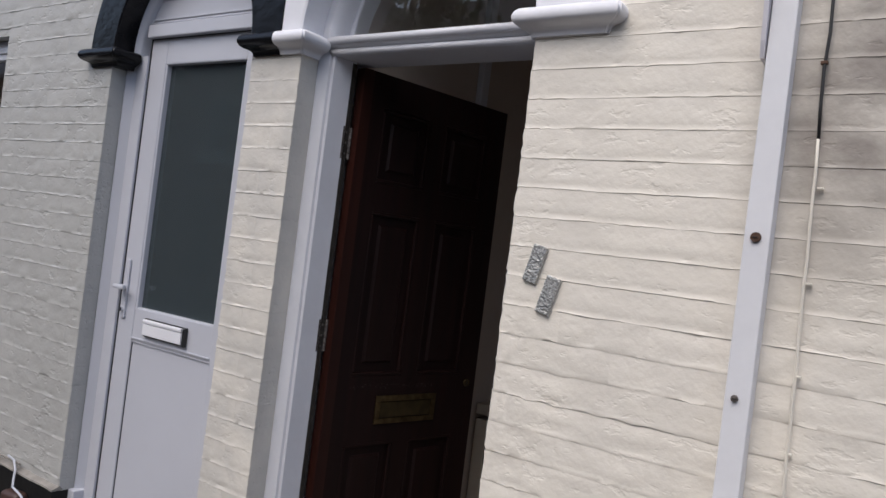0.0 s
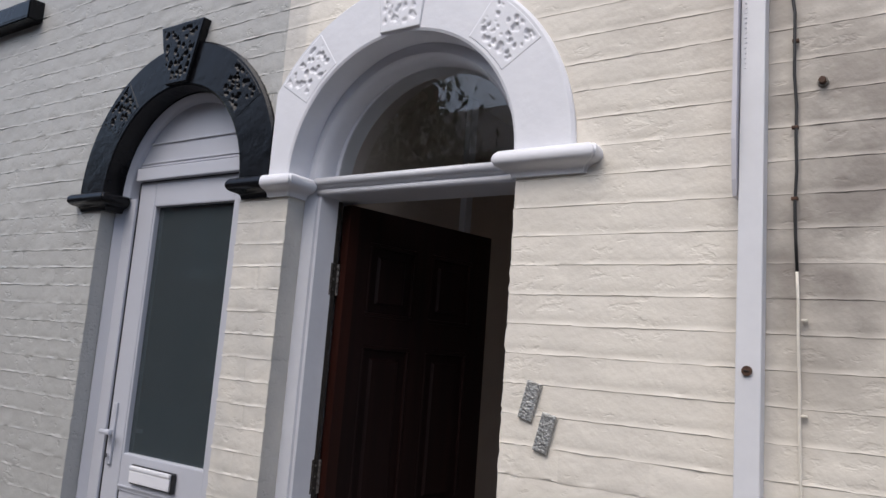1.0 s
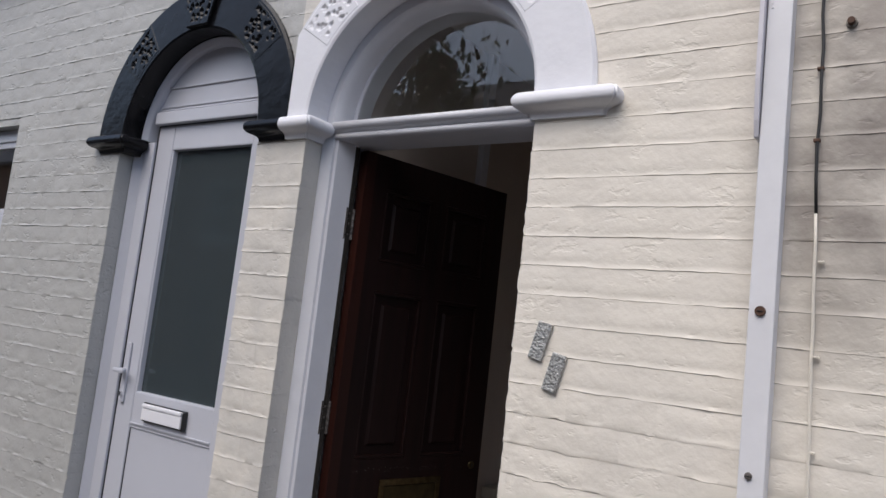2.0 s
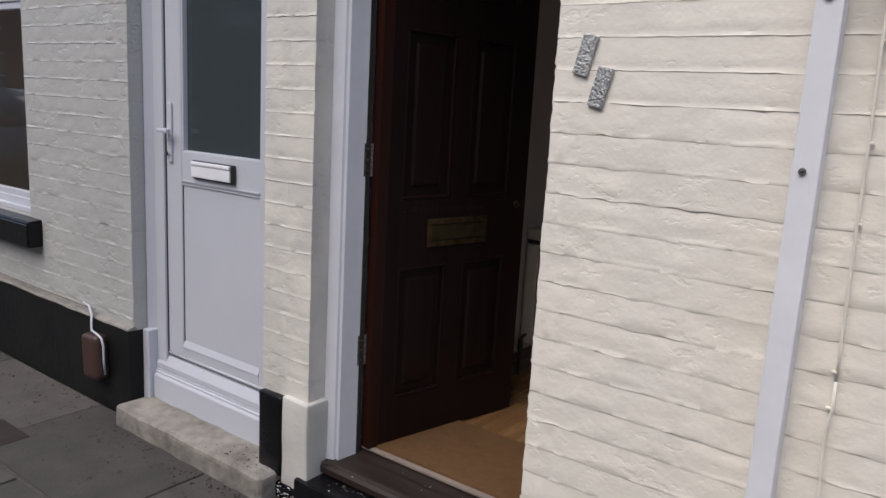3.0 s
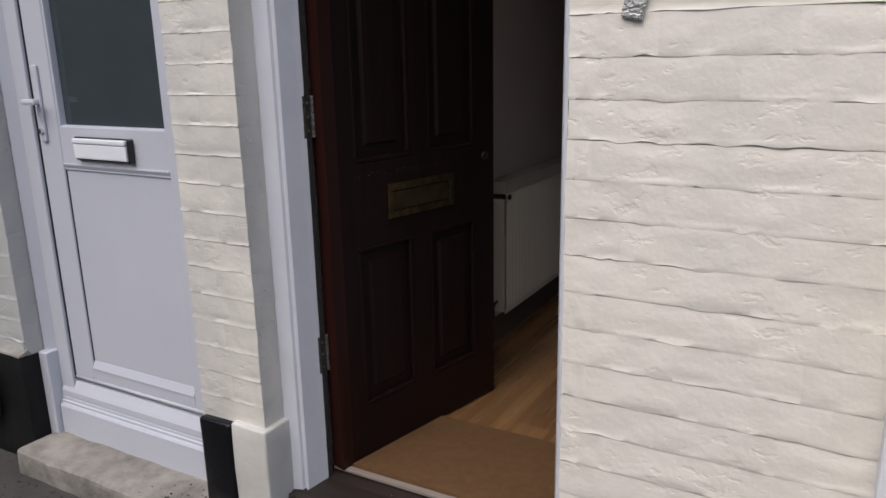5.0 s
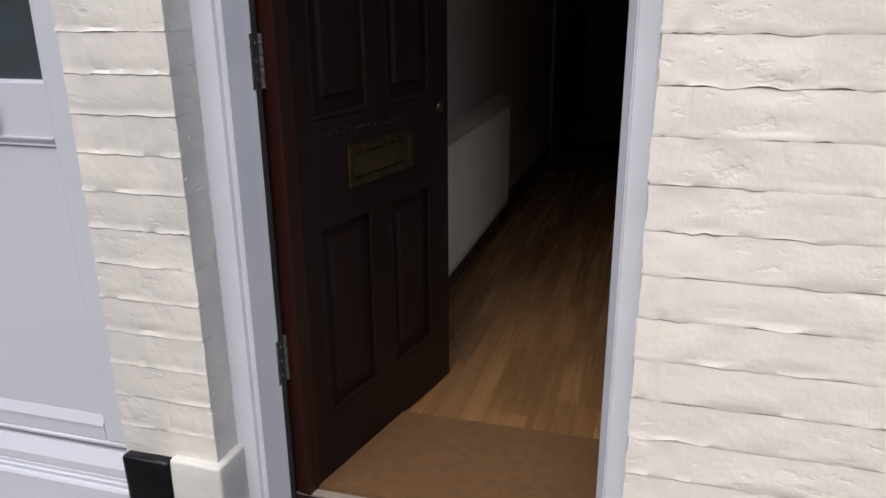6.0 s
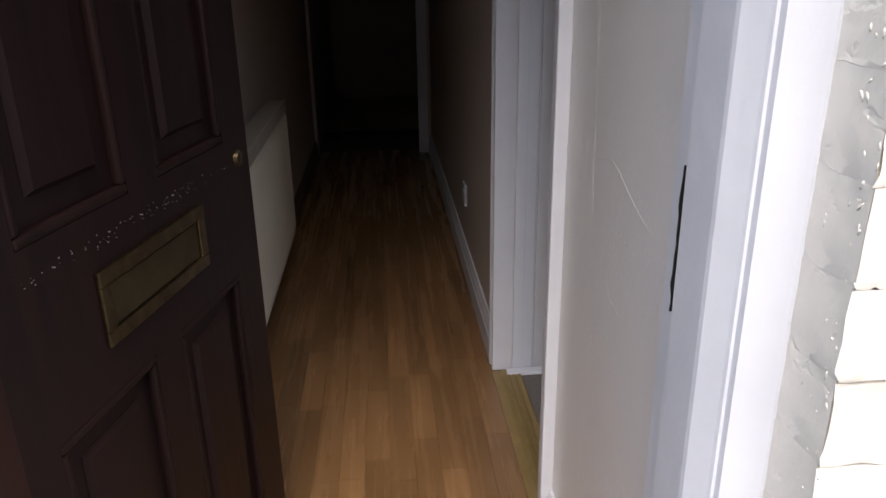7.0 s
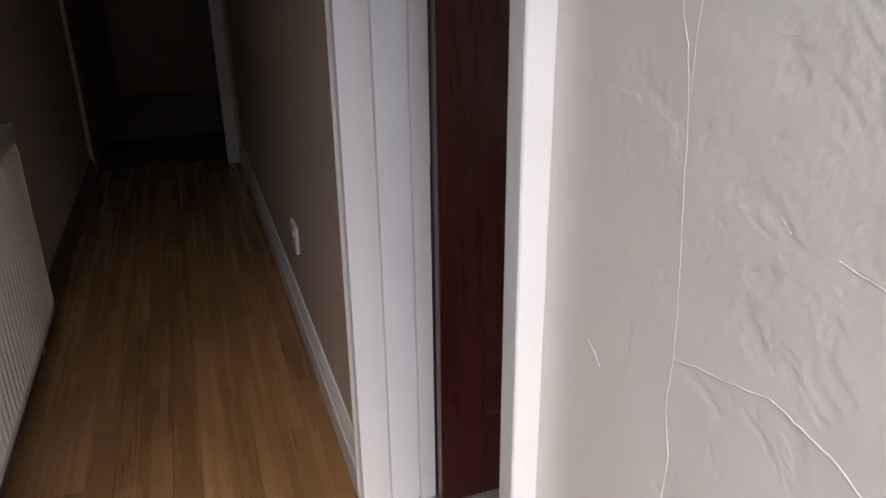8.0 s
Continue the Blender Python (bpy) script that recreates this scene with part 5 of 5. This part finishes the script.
for row, (y0, y1) in enumerate(((-0.56, -0.03), (-1.16, -0.57), (-1.76, -1.17), (-2.14, -1.77))):
    x = -5.6 + 0.41 * (row % 2)
    while x < 3.4:
        w = 0.86
        key = (row,)
        if key not in slab_mesh:
            bm = box(B(), 0.004, w - 0.004, 0.004, y1 - y0 - 0.004, -0.04, 0.0, 0.006)
            slab_mesh[key] = mesh_of("paving_slab", bm, SLAB)
        ob = new("paving_slab", slab_mesh[key])
        ob.matrix_basis = pose(x, y0, GROUND + rng.uniform(-0.003, 0.003), rng.uniform(-0.3, 0.3), rng.uniform(-0.3, 0.3), 0)
        ob.parent = pavement
        x += w

COURSE, LONG = 0.0765, 0.2250
ANCHOR = 1.030


def brick_points(ln, h, r, bold=1.0, broken=0.3, ragged=0):
    """A thickly painted brick over its struck joint: a low lip slopes out at the foot of the course and is broken off here and there."""
    n = 15
    seed = r.uniform(0, 900)
    lips, tall, drop = [], [], []
    for i in range(n):
        f = i / (n - 1)
        fade = min(1.0, 7 * f, 7 * (1 - f))
        wave = noise.noise(Vector((seed, f * 3.2, 0)))
        gap = noise.noise(Vector((seed, f * 2.6, 7.0)))
        lip = 0.0015 + 0.0014 * wave
        lip *= 1.0 - 0.88 * max(0.0, min(1.0, (gap - 0.25 + 0.55 * broken) * 4.0))
        base = 0.0011 - 0.0007 * broken
        lips.append(bold * (base + (max(0.0, lip) - base) * fade))
        tall.append(0.0095 + 0.005 * noise.noise(Vector((seed, f * 4.0, 3.0))) * fade)
        drop.append((0.0016 + 0.0038 * broken) * noise.noise(Vector((seed, f * 5.5, 5.0))) * fade + (r.uniform(-0.0012, 0.0012) if r.random() < 0.25 else 0.0) * fade)
    pts = []
    for j in range(7):
        for i in range(n):
            f = i / (n - 1)
            fade = min(1.0, 8 * f, 8 * (1 - f))
            z = (0.0, 0.0012, tall[i], tall[i] + 0.006, h * 0.46, h * 0.74, h)[j]
            face = (0.0011 + 0.0020 * broken) * noise.noise(Vector((seed + 40, f * 3.5, z * 34))) * fade
            if r.random() < 0.02 + 0.05 * broken:
                face += 0.0016 * bold * fade
            y = (0.0002 + 0.7 * lips[i], -lips[i], (0.0002 + 0.55 * lips[i]) + face * 0.5, face, face, face, face)[j]
            if bold > 1.05 and i in (0, n - 1) and j > 1:
                y += 0.0016
            end = i == n - 1 if ragged > 0 else i == 0 and ragged < 0
            push = r.choice((-0.002, 0.0, 0.001, 0.002, 0.0035)) * (1 if ragged > 0 else -1) if end else 0.0
            pts.append((ln * f + push, y, z + (drop[i] if j in (0, 1) else 0.0)))
    faces = [(j * n + i, j * n + i + 1, (j + 1) * n + i + 1, (j + 1) * n + i) for j in range(6) for i in range(n - 1)]
    return pts, faces


def brick_mesh(name, pts, faces, material=None):
    me = bpy.data.meshes.new(name)
    me.from_pydata(pts, [], faces)
    if material:
        me.materials.append(material)
    me.polygons.foreach_set("use_smooth", [True] * len(faces))
    me.set_sharp_from_angle(angle=radians(32))
    return me


def lay(owner, material, spans, z_from, z_to, limit, seed, rough_below, bold=1.0, wear=1.2):
    """Courses of bricks; spans(z0, z1) gives the stretches of solid wall. The first ones are objects, the rest one joined mesh."""
    r = random.Random(seed)
    neat, worn = [], []
    for forms, amount in ((neat, 0.15), (worn, wear)):
        for _ in range(22):
            pts, faces = brick_points(LONG, COURSE, r, bold, amount)
            forms.append(brick_mesh("brick", pts, faces, material))
    rest_v, rest_f, made = [], [], 0
    k = math.floor((z_from - ANCHOR) / COURSE)
    jobs = []
    while ANCHOR + k * COURSE < z_to:
        za = ANCHOR + k * COURSE
        zb = za + COURSE
        for a, b in spans(za, zb):
            if b - a < 0.3:
                cuts = (a, b) if k % 2 else (a, a + (b - a) * 0.5 + 0.012 * (k % 3 - 1), b)
                jobs += [(c, d, max(za, z_from), zb) for c, d in zip(cuts, cuts[1:])]
                continue
            x = a - (LONG * (0.5 if k % 2 else 0.0)) - 0.03 * (k % 3)
            while x < b:
                x0, x1 = max(x, a), min(x + LONG, b)
                if x1 - x0 > 0.012:
                    jobs.append((x0, x1, max(za, z_from), zb))
                x += LONG
        k += 1
    jobs.sort(key=lambda q: abs(q[0] + 0.4) + abs(q[2] - 1.2) * 0.9)
    for x0, x1, za, zb in jobs:
        m = pose(x0, r.uniform(-0.0004, 0.0004), za, 0, r.uniform(-0.2, 0.2), 0) @ Matrix.Diagonal(((x1 - x0) / LONG, 1, (zb - za) / COURSE, 1))
        side = -1 if x0 in (R1, L1) else 1 if x1 in (R0, LX) else 0
        if made < limit:
            if side and za < SPRING:
                pts, faces = brick_points(LONG, COURSE, r, bold if x1 != R0 and x0 != L1 else 1.1, 0.4 if x1 == R0 or x0 == L1 else wear if za < rough_below else 0.15, side)
                form = brick_mesh("brick", [(p[0], p[1], p[2]) for p in pts], faces, material)
            else:
                form = r.choice(worn if za < rough_below and x0 != L1 and x1 != R0 else neat)
            ob = new("brick", form)
            ob.matrix_basis = m
            ob.parent = owner
            made += 1
        else:
            pts, faces = brick_points(LONG, COURSE, r, bold, wear if za < rough_below else 0.15)
            base = len(rest_v)
            rest_v += [tuple(m @ Vector(p)) for p in pts]
            rest_f += [tuple(base + i for i in f) for f in faces]
    if rest_v:
        ob = new("brickwork", brick_mesh("brickwork", rest_v, rest_f, material))
        ob.parent = owner
        tagged(ob, kind="stuff")


def cut(a, b, c, d):
    """What is left of the stretch a..b without c..d."""
    return [s for s in ((a, min(b, c)), (max(a, d), b)) if s[1] - s[0] > 0.004]


def half_width(r, z):
    return math.sqrt(max(0.0, r * r - (z - SPRING) ** 2)) if z > SPRING else r


def spans_right(za, zb):
    zm = (za + zb) / 2
    if zb <= 0.165:
        return []
    if zm < SPRING:
        return [(R1, FW0)] + ([(L1, R0)] if zb > 0.21 else [])
    h = half_width(0.598, zb)
    return cut(X_SPLIT, FW0, RC - h, RC + h) if h else [(X_SPLIT, FW0)]


def spans_left(za, zb):
    zm = (za + zb) / 2
    if zm < 0.21:
        return []
    left = WIN_X if WIN_Z0 - 0.04 < zm < WIN_Z1 or 2.98 < zm else -4.05
    if zm < SPRING:
        return [(left, LX)]
    h = half_width(0.578, zb)
    return cut(left, X_SPLIT, LC - h, LC + h) if h else [(left, X_SPLIT)]


lay(wall_right, CREAM, spans_right, 0.148, 3.3, 295, 3, 1.2, 0.78)
lay(wall_left, PALE, spans_left, 0.225, 3.3, 295, 4, 9.0, 1.4, 0.8)

# the brick ends that show in the reveals
r = random.Random(12)
forms = []
for _ in range(8):
    pts, faces = brick_points(LONG, COURSE, r, 0.2, 0.3)
    forms.append(brick_mesh("brick", pts, faces))
for me in forms[:4]:
    me.materials.append(CREAM)
for me in forms[4:]:
    me.materials.append(PALE)
for owner, xr, turn, pick, z_low in ((wall_right, R0, 90, forms[:4], 0.21), (wall_right, R1, -90, forms[:4], -0.16), (wall_left, LX, 90, forms[4:], 0.22)):
    z = ANCHOR + COURSE * math.ceil((z_low - ANCHOR) / COURSE)
    while z < 1.96:
        ob = new("brick", r.choice(pick))
        ob.matrix_basis = pose(xr, 0.001 if turn > 0 else 0.101, z, 0, 0, turn) @ Matrix.Diagonal((0.10 / LONG, 1, 1, 1))
        ob.parent = owner
        z += COURSE

# lumps of old paint and mortar on the brick corners of the openings
r = random.Random(44)
for owner, material, xr, side, z_low, count in ((wall_right, CREAM, R0, 1, 0.22, 380), (wall_right, CREAM, R1, -1, 0.16, 420), (wall_left, PALE, LX, 1, 0.24, 160)):
    bm = B()
    for _ in range(count):
        z, q = r.uniform(z_low, 1.95), 0.0008 + 0.0020 * r.random() ** 2
        m = Matrix.Translation((xr, abs(r.gauss(0.012, 0.016)), z)) @ Matrix.Rotation(r.uniform(-0.7, 0.7), 4, "X") @ Matrix.Diagonal((0.40, r.uniform(0.5, 1.0), r.uniform(1.0, 2.6), 1))
        bmesh.ops.create_icosphere(bm, subdivisions=1, radius=q, matrix=m)
    part("paint_lumps", roughen(bm, 0.0012, 300, xr), material, owner, "thick old paint lumps on the brick corner", smooth=True, kind="stuff")
